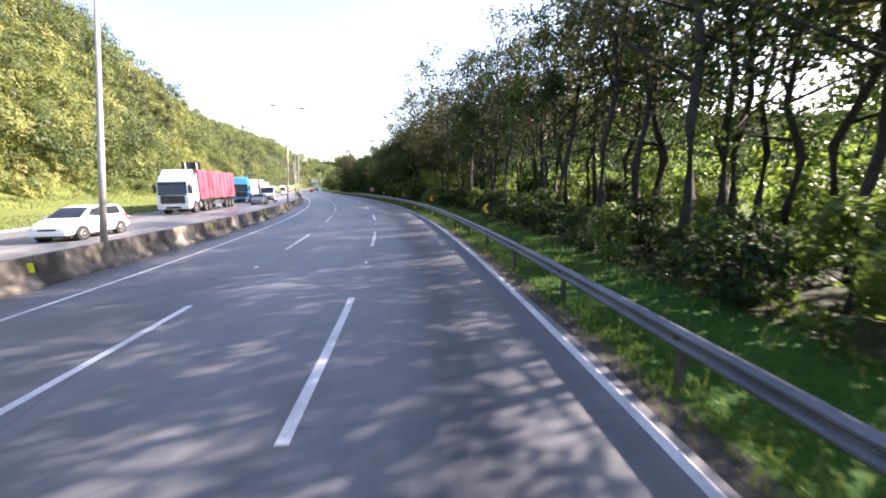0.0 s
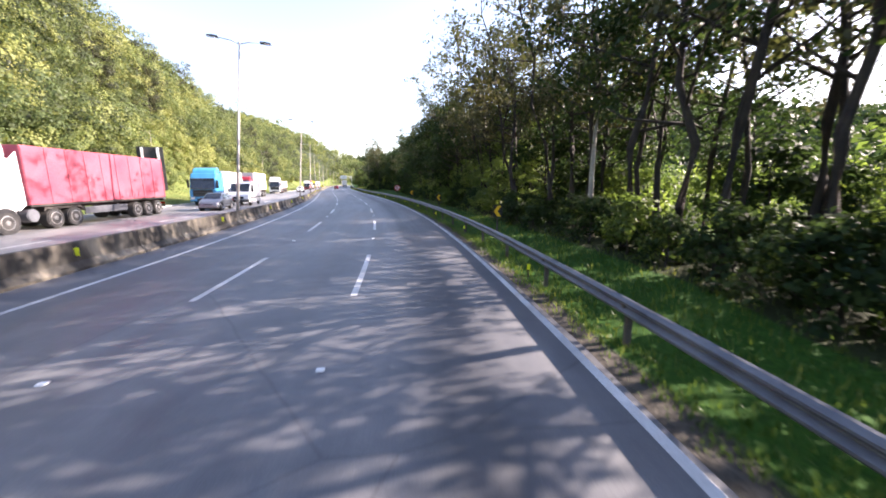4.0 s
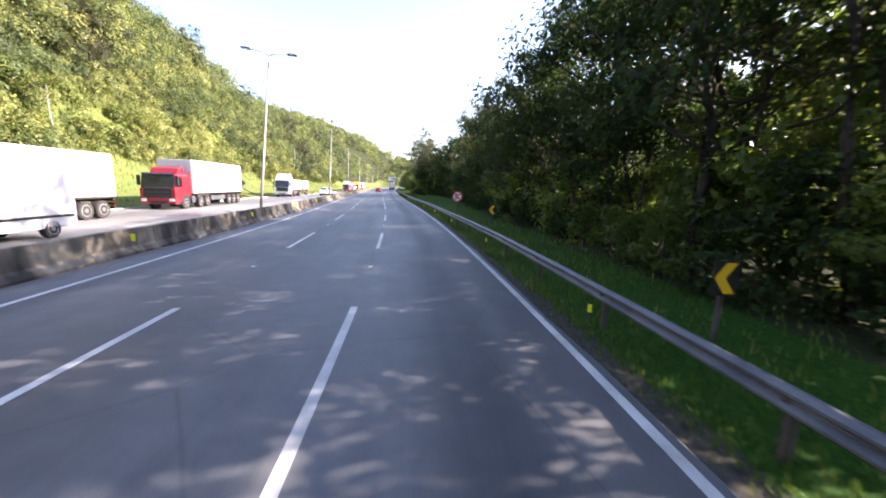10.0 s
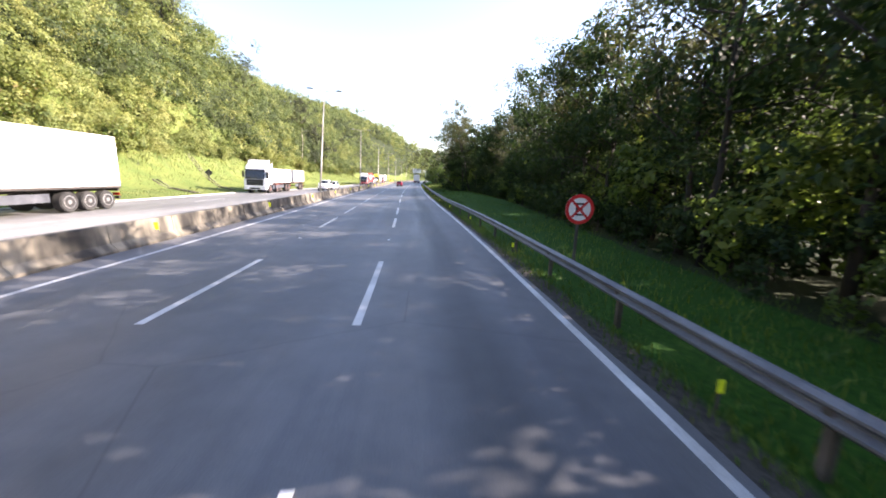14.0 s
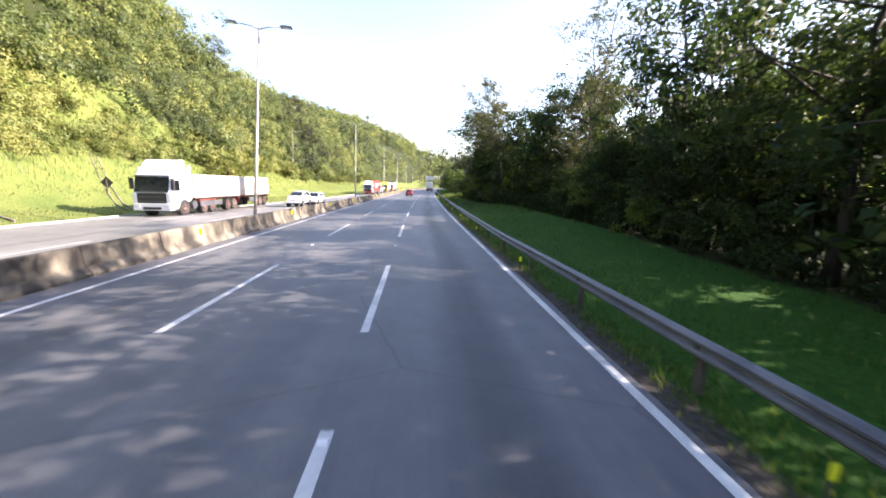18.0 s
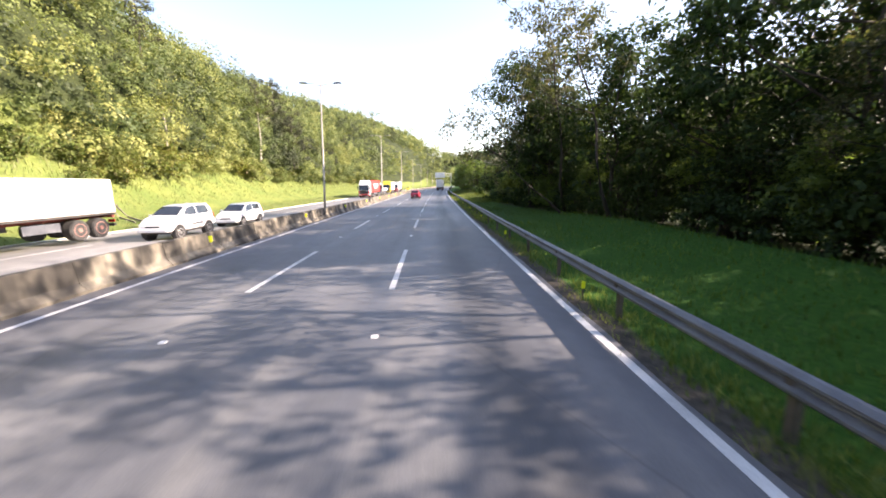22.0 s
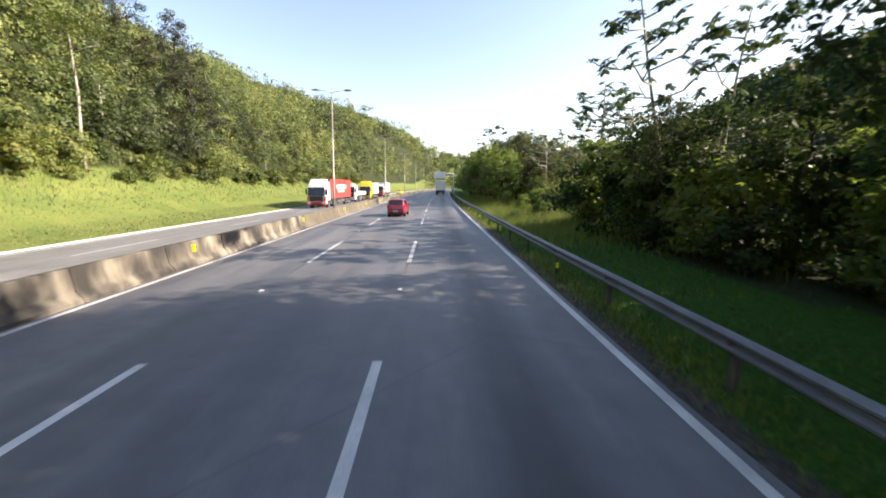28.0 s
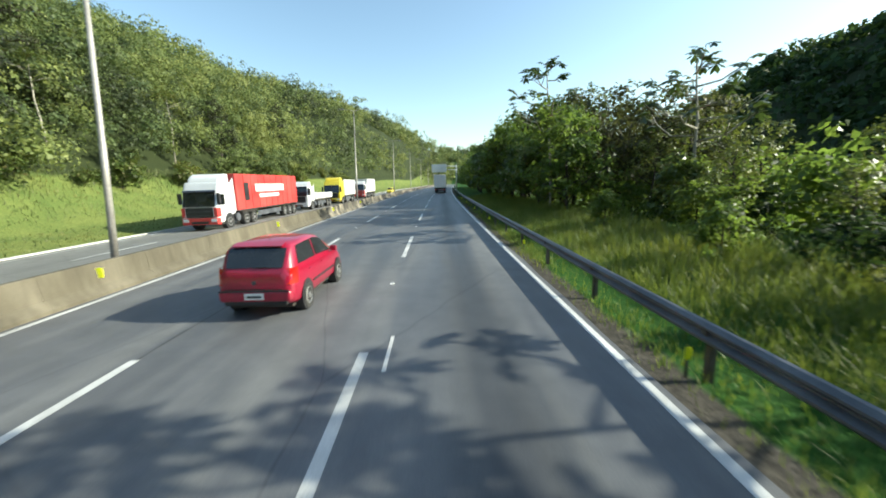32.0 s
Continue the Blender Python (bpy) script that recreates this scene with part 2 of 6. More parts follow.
def concrete_material(name, stain_dapple):
    m, nodes, links, p = shader(name)
    geo = nodes.new("ShaderNodeNewGeometry").outputs["Position"]
    mp = nodes.new("ShaderNodeMapping")
    mp.inputs["Scale"].default_value = (1, 1, 0.45)
    links.new(geo, mp.inputs["Vector"])
    runs = noise_fac(nodes, links, 1.05, 3.0, mp.outputs[0], 0.5)
    big = noise_fac(nodes, links, 0.16, 3.0, geo)
    streak = nodes.new("ShaderNodeMapping")
    streak.inputs["Scale"].default_value = (1, 1, 0.12)
    links.new(geo, streak.inputs["Vector"])
    drip = noise_fac(nodes, links, 5.0, 4.0, streak.outputs[0], 0.6)
    fine = noise_fac(nodes, links, 30.0, 3.0, geo)
    col = ramp(nodes, links, runs, stain_dapple)
    col = mixed(nodes, links, 0.55, col, ramp(nodes, links, big, [(0.38, (0.3, 0.29, 0.27)), (0.62, (0.68, 0.65, 0.6))]), "OVERLAY")
    col = mixed(nodes, links, 0.5, col, ramp(nodes, links, drip, [(0.35, (0.36, 0.35, 0.33)), (0.6, (0.58, 0.57, 0.55))]), "OVERLAY")
    col = mixed(nodes, links, 0.2, col, ramp(nodes, links, fine, [(0.3, (0.35,) * 3), (0.7, (0.7,) * 3)]), "OVERLAY")
    links.new(col, p.inputs["Base Color"])
    p.inputs["Roughness"].default_value = 0.88
    b = nodes.new("ShaderNodeBump")
    b.inputs["Strength"].default_value, b.inputs["Distance"].default_value = 0.3, 0.008
    links.new(fine, b.inputs["Height"])
    links.new(b.outputs["Normal"], p.inputs["Normal"])
    return m


ASPHALT = asphalt_material("asphalt", [(0.3, (0.067, 0.071, 0.082)), (0.5, (0.100, 0.104, 0.112)), (0.72, (0.139, 0.141, 0.142))])
ASPHALT_PALE = asphalt_material("pale_asphalt", [(0.3, (0.13, 0.13, 0.13)), (0.5, (0.185, 0.184, 0.182)), (0.72, (0.24, 0.237, 0.232))])
BITUMEN = surface("bitumen", (0.035, 0.036, 0.038), (0.065, 0.065, 0.068), 2.0, 0.5, 0.2, grain=30)
GROUND = ground_material()
# dark stains, and pale patches that also paint sun dapples into the concrete
CONCRETE = concrete_material("barrier_concrete", [(0.38, (0.03, 0.028, 0.025)), (0.5, (0.10, 0.092, 0.078)), (0.62, (0.26, 0.235, 0.19))])
CONCRETE_NEW = concrete_material("new_concrete", [(0.3, (0.085, 0.075, 0.055)), (0.5, (0.112, 0.10, 0.074)), (0.7, (0.145, 0.13, 0.10))])
PAINT_LINE = surface("road_paint", (0.36, 0.36, 0.355), (0.62, 0.62, 0.61), 0.9, 0.6, 0.2, grain=40)
KERB = surface("kerb_concrete", (0.42, 0.40, 0.36), (0.62, 0.6, 0.55), 0.8, 0.85, 0.3, grain=20)
GALVANISED = surface("galvanised_steel", (0.075, 0.08, 0.092), (0.16, 0.168, 0.185), 1.2, 0.5, 0.08, metal=0.4, grain=30)
RUSTY_POST = surface("weathered_post", (0.05, 0.043, 0.037), (0.13, 0.115, 0.10), 2.0, 0.75, 0.2, metal=0.3)
POLE_STEEL = surface("pole_steel", (0.24, 0.22, 0.20), (0.42, 0.40, 0.37), 0.5, 0.5, 0.1, metal=0.35, grain=14)
REFLECT_YELLOW = surface("reflector_yellow", (0.72, 0.78, 0.02), (0.85, 0.9, 0.04), 3.0, 0.35, 0.0)
SIGN_YELLOW = surface("sign_yellow", (0.80, 0.44, 0.02), (0.9, 0.52, 0.03), 2.0, 0.4, 0.0)
SIGN_BLACK = surface("sign_black", (0.012, 0.012, 0.013), (0.03, 0.03, 0.03), 2.0, 0.45, 0.0)
SIGN_WHITE = surface("sign_white", (0.70, 0.70, 0.69), (0.82, 0.82, 0.80), 2.0, 0.4, 0.0)
SIGN_RED = surface("sign_red", (0.50, 0.015, 0.02), (0.62, 0.03, 0.03), 2.0, 0.4, 0.0)
SIGN_BACK = surface("sign_back", (0.018, 0.019, 0.022), (0.04, 0.04, 0.043), 1.0, 0.6, 0.05)
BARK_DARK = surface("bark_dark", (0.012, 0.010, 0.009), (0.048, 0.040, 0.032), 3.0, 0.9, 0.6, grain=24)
BARK_PALE = surface("bark_pale", (0.22, 0.20, 0.165), (0.42, 0.39, 0.33), 2.0, 0.85, 0.4, grain=20)
# near-black greens carry the shade inside the wood in their base colour
LEAF_SHADED = foliage("leaves_shaded", [(0.006, 0.016, 0.008), (0.012, 0.030, 0.013), (0.024, 0.047, 0.018), (0.042, 0.066, 0.022)], (0.11, 0.19, 0.045), 0.2, rough=0.6, spec=0.12)
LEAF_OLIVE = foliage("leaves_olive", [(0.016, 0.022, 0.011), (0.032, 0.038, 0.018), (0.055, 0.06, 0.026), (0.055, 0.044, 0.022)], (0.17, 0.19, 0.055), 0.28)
LEAF_FRESH = foliage("leaves_fresh", [(0.026, 0.048, 0.012), (0.048, 0.082, 0.018), (0.08, 0.125, 0.028), (0.105, 0.15, 0.038)], (0.27, 0.40, 0.07), 0.38)
LEAF_BROAD = foliage("leaves_broad", [(0.02, 0.038, 0.010), (0.04, 0.068, 0.014), (0.075, 0.105, 0.022), (0.12, 0.14, 0.035)], (0.26, 0.37, 0.07), 0.32, rough=0.35, spec=0.5)
LEAF_UMBRELLA = foliage("leaves_umbrella", [(0.012, 0.028, 0.014), (0.022, 0.046, 0.02), (0.04, 0.07, 0.026), (0.085, 0.11, 0.05)], (0.12, 0.19, 0.045), 0.2, rough=0.4, spec=0.45)
LEAF_HILL = foliage("leaves_hill", [(0.03, 0.055, 0.015), (0.062, 0.10, 0.022), (0.11, 0.15, 0.034), (0.16, 0.18, 0.05), (0.14, 0.115, 0.06)], (0.25, 0.30, 0.06), 0.25, patch=0.09)
LEAF_SLOPE = slope_foliage()
LEAF_PINE = foliage("leaves_pine", [(0.014, 0.02, 0.011), (0.028, 0.034, 0.017), (0.05, 0.05, 0.025)], (0.14, 0.15, 0.05), 0.15)
GRASS_LAWN = foliage("lawn_blades", [(0.018, 0.055, 0.006), (0.038, 0.098, 0.010), (0.068, 0.142, 0.016), (0.11, 0.165, 0.028)], (0.15, 0.24, 0.04), 0.3, patch=0.4)
GRASS_TALL = foliage("tall_grass_blades", [(0.05, 0.085, 0.016), (0.09, 0.14, 0.026), (0.15, 0.20, 0.04), (0.22, 0.23, 0.08)], (0.34, 0.42, 0.07), 0.3, patch=0.4)
GRASS_BLADE = foliage("grass_blades", [(0.062, 0.095, 0.034), (0.108, 0.148, 0.048), (0.165, 0.196, 0.075), (0.235, 0.235, 0.12)], (0.26, 0.30, 0.09), 0.3, patch=0.4)
CAR_WHITE = surface("paint_white", (0.68, 0.68, 0.68), (0.78, 0.78, 0.78), 0.7, 0.3, 0.0, coat=0.6)
CAR_RED = surface("paint_red", (0.24, 0.004, 0.024), (0.32, 0.007, 0.035), 0.8, 0.3, 0.0, coat=0.7)
CAR_GREY = surface("paint_grey", (0.12, 0.13, 0.15), (0.2, 0.21, 0.23), 0.8, 0.3, 0.0, metal=0.4, coat=0.7)
CAR_BLUE = surface("paint_blue", (0.03, 0.22, 0.42), (0.06, 0.32, 0.55), 0.8, 0.35, 0.0, coat=0.5)
CAR_YELLOW = surface("paint_yellow", (0.62, 0.46, 0.03), (0.75, 0.6, 0.06), 0.8, 0.4, 0.0, coat=0.3)
TRUCK_RED = surface("cab_red", (0.26, 0.014, 0.024), (0.34, 0.025, 0.035), 0.8, 0.35, 0.0, coat=0.4)
CARGO_RED = surface("container_red", (0.46, 0.03, 0.03), (0.58, 0.07, 0.06), 0.6, 0.5, 0.05)
CARGO_MAROON = surface("tarpaulin_maroon", (0.32, 0.05, 0.08), (0.44, 0.09, 0.12), 0.6, 0.6, 0.1)
CARGO_WHITE = surface("cargo_white", (0.62, 0.61, 0.58), (0.76, 0.75, 0.72), 0.5, 0.5, 0.05)
CHASSIS = surface("chassis_black", (0.02, 0.018, 0.016), (0.06, 0.05, 0.045), 1.5, 0.7, 0.1)
CHASSIS_RED = surface("chassis_red", (0.16, 0.03, 0.025), (0.26, 0.07, 0.05), 1.5, 0.7, 0.1)
TYRE = surface("tyre_rubber", (0.02, 0.02, 0.02), (0.05, 0.048, 0.045), 3.0, 0.85, 0.2)
RIM = surface("wheel_rim", (0.34, 0.34, 0.34), (0.55, 0.54, 0.52), 3.0, 0.35, 0.0, metal=0.8)
RIM_DUSTY = surface("dusty_rim", (0.17, 0.07, 0.055), (0.32, 0.17, 0.14), 3.0, 0.7, 0.1)
CARGO_DUSTY = surface("dusty_cargo", (0.46, 0.40, 0.35), (0.72, 0.69, 0.65), 0.8, 0.6, 0.08, grain=9)
GLASS = surface("vehicle_glass", (0.012, 0.015, 0.018), (0.03, 0.034, 0.038), 1.0, 0.06, 0.0, spec=0.8)
LAMP_CLEAR = surface("lamp_clear", (0.6, 0.6, 0.6), (0.78, 0.78, 0.78), 3.0, 0.12, 0.0)
LAMP_RED = surface("lamp_red", (0.45, 0.01, 0.01), (0.55, 0.03, 0.02), 3.0, 0.15, 0.0)
PLASTIC = surface("black_plastic", (0.014, 0.014, 0.015), (0.032, 0.032, 0.034), 2.0, 0.5, 0.0)
EARTH_DRAIN = surface("drain_concrete", (0.11, 0.095, 0.075), (0.24, 0.21, 0.17), 1.2, 0.9, 0.3)


# ---- mesh helpers ----
def group_empty(name, m=None):
    ob = new(name)
    ob.empty_display_size = 0.2
    if m is not None:
        ob.matrix_basis = m
    return ob


def part(name, bm, material, parent, label="", smooth=False):
    me = bpy.data.meshes.new(name)
    bm.normal_update()
    bm.to_mesh(me)
    bm.free()
    me.materials.append(material)
    if smooth:
        me.shade_smooth()
    ob = new(name, me)
    ob.parent = parent
    if label:
        tagged(ob, label)
    return ob


def boxes(*specs, bevel=0.0, seg=2):
    """One bmesh of boxes: (x0, x1, y0, y1, z0, z1) each."""
    bm = bmesh.new()
    for x0, x1, y0, y1, z0, z1 in specs:
        bmesh.ops.create_cube(bm, size=1, matrix=Matrix.LocRotScale(((x0 + x1) / 2, (y0 + y1) / 2, (z0 + z1) / 2), None, (abs(x1 - x0), abs(y1 - y0), abs(z1 - z0))))
    if bevel:
        bmesh.ops.bevel(bm, geom=bm.edges[:], offset=bevel, segments=seg, affect="EDGES", profile=0.6)
    return bm


def prism(outline, x0, x1, axis="x", bevel=0.0):
    """A closed outline of (y, z) drawn out from x0 to x1 (axis z: outline of (x, y))."""
    bm = bmesh.new()
    def v(a, b, c):
        return bm.verts.new((c, a, b) if axis == "x" else (a, c, b) if axis == "y" else (a, b, c))
    lo = [v(a, b, x0) for a, b in outline]
    hi = [v(a, b, x1) for a, b in outline]
    bm.faces.new(lo)
    bm.faces.new(hi[::-1])
    for i in range(len(lo)):
        j = (i + 1) % len(lo)
        bm.faces.new((lo[j], lo[i], hi[i], hi[j]))
    bmesh.ops.recalc_face_normals(bm, faces=bm.faces[:])
    if bevel:
        bmesh.ops.bevel(bm, geom=[e for e in bm.edges], offset=bevel, segments=2, affect="EDGES", profile=0.6)
    return bm


def tube_data(pts, radii, seg=7):
    """Vertices and faces of a tapered tube."""
    V, F = [], []
    pts = [Vector(p) for p in pts]
    for i, p in enumerate(pts):
        d = (pts[min(i + 1, len(pts) - 1)] - pts[max(i - 1, 0)]).normalized()
        q = d.to_track_quat("Z", "Y")
        for j in range(seg):
            a = 2 * math.pi * j / seg
            V.append(tuple(p + q @ Vector((math.cos(a) * radii[i], math.sin(a) * radii[i], 0))))
    for i in range(len(pts) - 1):
        for j in range(seg):
            k = (j + 1) % seg
            F.append((i * seg + j, i * seg + k, (i + 1) * seg + k, (i + 1) * seg + j))
    F.append(tuple(range(seg))[::-1])
    F.append(tuple((len(pts) - 1) * seg + j for j in range(seg)))
    return V, F


def tube(pts, radii, seg=8):
    V, F = tube_data(pts, radii, seg)
    bm = bmesh.new()
    vs = [bm.verts.new(v) for v in V]
    for f in F:
        bm.faces.new([vs[i] for i in f])
    return bm


def raw_mesh(name, verts, faces, material, smooth=False):
    me = bpy.data.meshes.new(name)
    me.from_pydata(verts, [], faces)
    me.materials.append(material)
    if smooth:
        me.shade_smooth()
    return me


def quad_mesh(name, corners, material, tone=None):
    """A mesh of loose quads from an array (count, 4, 3)."""
    q = len(corners)
    me = bpy.data.meshes.new(name)
    me.vertices.add(q * 4)
    me.vertices.foreach_set("co", np.ascontiguousarray(corners, dtype=np.float32).ravel())
    me.loops.add(q * 4)
    me.loops.foreach_set("vertex_index", np.arange(q * 4, dtype=np.int32))
    me.polygons.add(q)
    me.polygons.foreach_set("loop_start", np.arange(0, q * 4, 4, dtype=np.int32))
    me.update(calc_edges=True)
    me.validate()
    if tone is not None:
        me.attributes.new("tone", "FLOAT", "POINT").data.foreach_set("value", np.repeat(tone, 4).astype(np.float32))
    me.materials.append(material)
    return me


def unit(a):
    return a / np.maximum(np.linalg.norm(a, axis=-1, keepdims=True), 1e-6)


def leaf_quads(rng, centre, out, length, width, flat=0.6, fold=0.12, loose=0.55):
    """Diamond leaves round the given centres; out: the way each one faces."""
    c = np.asarray(centre, float)
    n = len(c)
    nrm = unit(np.asarray(out) + rng.normal(0, loose, (n, 3)) + np.array([0, 0, flat]))
    u = rng.normal(0, 1, (n, 3)) - np.array([0, 0, 0.5])
    u = unit(u - nrm * (u * nrm).sum(1, keepdims=True))
    v = np.cross(nrm, u)
    L = (length * rng.uniform(0.65, 1.3, n))[:, None]
    Wd = L * width
    return np.stack([c - u * L / 2, c + v * Wd / 2 + nrm * L * fold - u * L * 0.05, c + u * L / 2 - nrm * L * 0.1, c - v * Wd / 2 + nrm * L * fold - u * L * 0.05], 1)


# ---- the setting: ground, road, pavement edges ----
def barrier_front(s):
    """Where the foot of the median barrier stands on our side."""
    return np.interp(s, [0, 45, 80, 125, 160, 400], [-8.6, -8.5, -8.05, -7.65, -7.2, -7.2])


def far_level(s):
    """Height of the opposite carriageway's outer edge over ours."""
    return np.interp(s, [-60, 0, 45, 95, 125, 142, 160, 190, 400], [0.5, 0.45, 0.4, 0.24, 0.05, -0.2, -0.38, -0.48, -0.48])


def far_edge(s):
    return barrier_front(s) - 11.8


def far_inner(s):
    return np.minimum(barrier_front(s) - 0.6, -8.2)


def far_z(s, n):
    """Height of the opposite carriageway, which falls outwards past the bend."""
    fall = np.interp(s, [90, 150], [0.0, 0.3])
    return far_level(s) + fall * np.clip((n - far_edge(s)) / 11.2, 0, 1)


def lawn_edge(s):
    """Where the wood begins to the right of the road."""
    return np.interp(s, [-50, 60, 85, 102, 112, 140, 152, 165, 400], [8.6, 8.8, 9.6, 11.5, 13.0, 13.5, 11.0, 9.5, 9.5])


def wave(s, n):
    return (np.sin(s * 0.061 + n * 0.11) + np.sin(s * 0.023 - n * 0.071 + 1.7) + 0.6 * np.sin(s * 0.141 + n * 0.19 + 0.6)) / 2.6


def ground_z(s, n):
    """Height of the ground sheet."""
    s, n = np.broadcast_arrays(np.asarray(s, float), np.asarray(n, float))
    b, lv, e = barrier_front(s), far_level(s), far_edge(s)
    road = np.where(n > b - 1.8, -0.06, lv - 0.06)
    up = e - n
    end = np.clip((s - 470) / 420, 0, 1) ** 1.2 * 62.0
    # height of the slope over the road at steps back from the carriageway, along the road
    foot = np.interp(s, [-60, 60, 95, 130, 180, 700], [2.0, 1.9, 1.9, 2.1, 2.2, 2.2])
    bank = np.interp(s, [-60, 80, 110, 160, 200, 700], [6.4, 6.2, 5.9, 6.2, 6.2, 6.5])
    low = np.interp(s, [-60, 80, 110, 136, 172, 187, 198, 235, 260, 315, 410, 700], [20, 22, 24, 25, 24, 20.5, 16.3, 16.0, 18.0, 25, 33, 42])
    mid = np.interp(s, [-60, 130, 176, 194, 207, 222, 264, 300, 330, 390, 440, 530, 700, 870], [34, 39, 40, 36, 31.3, 26, 24.8, 28.8, 31.8, 40, 45, 50, 58, 74])
    top = np.interp(s, [-60, 200, 246, 260, 310, 353, 407, 494, 680, 870], [46, 52, 49, 43, 42, 47, 51, 59, 71, 84])
    high = np.interp(s, [-60, 280, 311, 388, 428, 497, 617, 700, 870], [57, 67, 60, 63, 67, 71, 84, 94, 101])
    crest = np.interp(s, [-60, 343, 397, 462, 609, 770], [68, 88, 81, 85, 96, 114])
    left = np.full(s.shape, -0.05)
    knots = [(0.3, -0.05), (1.0, 0.1), (5.0, 0.5), (8.5, foot), (14.0, bank), (22.5, low), (43.5, mid), (77.5, top), (117.5, high), (167.5, crest), (500.0, crest + 15.0), (2500.0, crest + 30.0)]
    for (u0, h0), (u1, h1) in zip(knots, knots[1:]):
        left = np.where(up >= u0, h0 + (h1 - h0) * np.clip((up - u0) / (u1 - u0), 0, 1), left)
    left = lv + left - end * np.clip((up - 8) / 20, 0, 1)
    left = left + np.clip((up - 3) / 12, 0, 1) * 2.2 * wave(s, n) * np.clip(up / 30, 0.25, 1.6)
    mound = np.interp(s, [60, 110, 120, 138, 150, 700], [0.0, 0.0, 0.55, 0.6, 0.1, 0.0])
    right = np.interp(n, [4.4, 5.2, 7.0, 9.0, 12.0, 18.0, 40.0, 90.0, 250.0, 420.0, 2500.0], [-0.07, -0.1, -0.05, 0.05, 0.05, -0.3, -3.0, -2.0, -2.0, -2.0, 10.0])
    right = right + np.interp(n, [120, 250, 330, 450, 600], [0, 91.0, 91.0, 40.0, 0.0]) * np.interp(s, [40, 130, 262, 345, 480, 640], [0.2, 0.35, 0.5, 1.0, 0.95, 0.05])
    right = right + mound * np.exp(-((n - 10.5) / 2.6) ** 2) + np.clip((n - 8) / 20, 0, 1) * 0.5 * wave(s * 2, n * 2) + np.clip((n - 90) / 120, 0, 1) * np.interp(s, [200, 320], [3.0, 16.0]) * wave(s * 0.35, n * 0.3)
    return np.where(n >= 4.4, right, np.where(n > e + 0.2, road, left)) + end


def far_xy(s, n):
    """Like on_np, but straight on past 140 m to the left and 200 m to the right, so that the sheet never folds."""
    x, y = on_np(s, np.clip(n, -140, 200))
    a = radians(12.0)
    d = n - np.clip(n, -140, 200)
    return x + d * math.cos(a), y + d * math.sin(a)


def build_ground():
    ns = np.unique(np.concatenate([np.linspace(-19, 4.4, 20), [3.6, 3.8, 4.0, 4.15], np.arange(-62, -19, 1.6), np.arange(-140, -62, 6), [-2400, -1500, -900, -600, -400, -280, -200],
                                   np.arange(4.4, 16, 0.55), np.arange(16, 44, 2.5), np.arange(44, 260, 12), [300, 360, 450, 650, 1000, 1600, 2500]]))
    ss = np.concatenate([[-118, -100, -85], np.arange(-70, 240, 2.0), np.arange(240, 420, 5.0), np.arange(420, 700, 16), [760, 850, 1000, 1200, 1399]])
    S, Nn = np.meshgrid(ss, ns, indexing="ij")
    # the columns next to the roads follow their edges
    e = far_edge(S)
    Nn = np.where((Nn < -10) & (Nn > -62), Nn + (e + 17.2) * np.clip((62 + Nn) / 44, 0, 1), Nn)
    X, Y = far_xy(S, Nn)
    Z = ground_z(S, Nn)
    V = np.stack([X, Y, Z], -1).reshape(-1, 3)
    a, b = len(ss), len(ns)
    idx = np.arange(a * b).reshape(a, b)
    F = np.stack([idx[:-1, :-1], idx[:-1, 1:], idx[1:, 1:], idx[1:, :-1]], -1).reshape(-1, 4)
    # far skirts before and behind, to the horizon
    V = V.tolist()
    last, first = idx[-1], idx[0]
    k = len(V)
    for j in range(b):
        x, y, z = V[last[j]]
        V.append((x - 800, y + 2600, z + 60))
    for j in range(b):
        x, y, z = V[first[j]]
        V.append((x, y - 2600, z))
    F = F.tolist()
    for j in range(b - 1):
        F.append((int(last[j]), int(last[j + 1]), k + j + 1, k + j))
        F.append((k + b + j, k + b + j + 1, int(first[j + 1]), int(first[j])))
    me = bpy.data.meshes.new("ground")
    me.from_pydata(V, [], F)
    cover = np.full((a, b), 0.5)
    edge = lawn_edge(S)
    cover = np.where((Nn > 3.3) & (Nn < 4.5), 0.1, cover)
    # dark litter with the trees' shade in its tone under the wood, grass in the open behind it, one running into the
    # other
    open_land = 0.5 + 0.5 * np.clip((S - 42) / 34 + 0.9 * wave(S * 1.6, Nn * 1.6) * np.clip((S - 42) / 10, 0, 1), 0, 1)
    shaded_litter = np.where(Nn > edge + 6.5, open_land, 1.0)
    cover = np.where((Nn > edge - 0.5) & ~((S > 172) & (Nn < 26 + 9 * wave(S * 2, Nn))), shaded_litter, cover)
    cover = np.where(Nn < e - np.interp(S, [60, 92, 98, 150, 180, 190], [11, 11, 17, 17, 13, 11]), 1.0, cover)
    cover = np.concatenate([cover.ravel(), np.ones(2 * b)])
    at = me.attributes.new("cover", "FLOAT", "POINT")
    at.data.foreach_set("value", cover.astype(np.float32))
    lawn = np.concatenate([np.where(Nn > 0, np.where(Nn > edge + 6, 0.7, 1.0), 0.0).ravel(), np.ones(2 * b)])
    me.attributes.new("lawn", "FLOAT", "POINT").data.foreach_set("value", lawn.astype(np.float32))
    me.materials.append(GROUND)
    me.shade_smooth()
    tagged(new("ground", me), "uneven grassy ground rising to a wooded hillside", "ground", kind="structure")


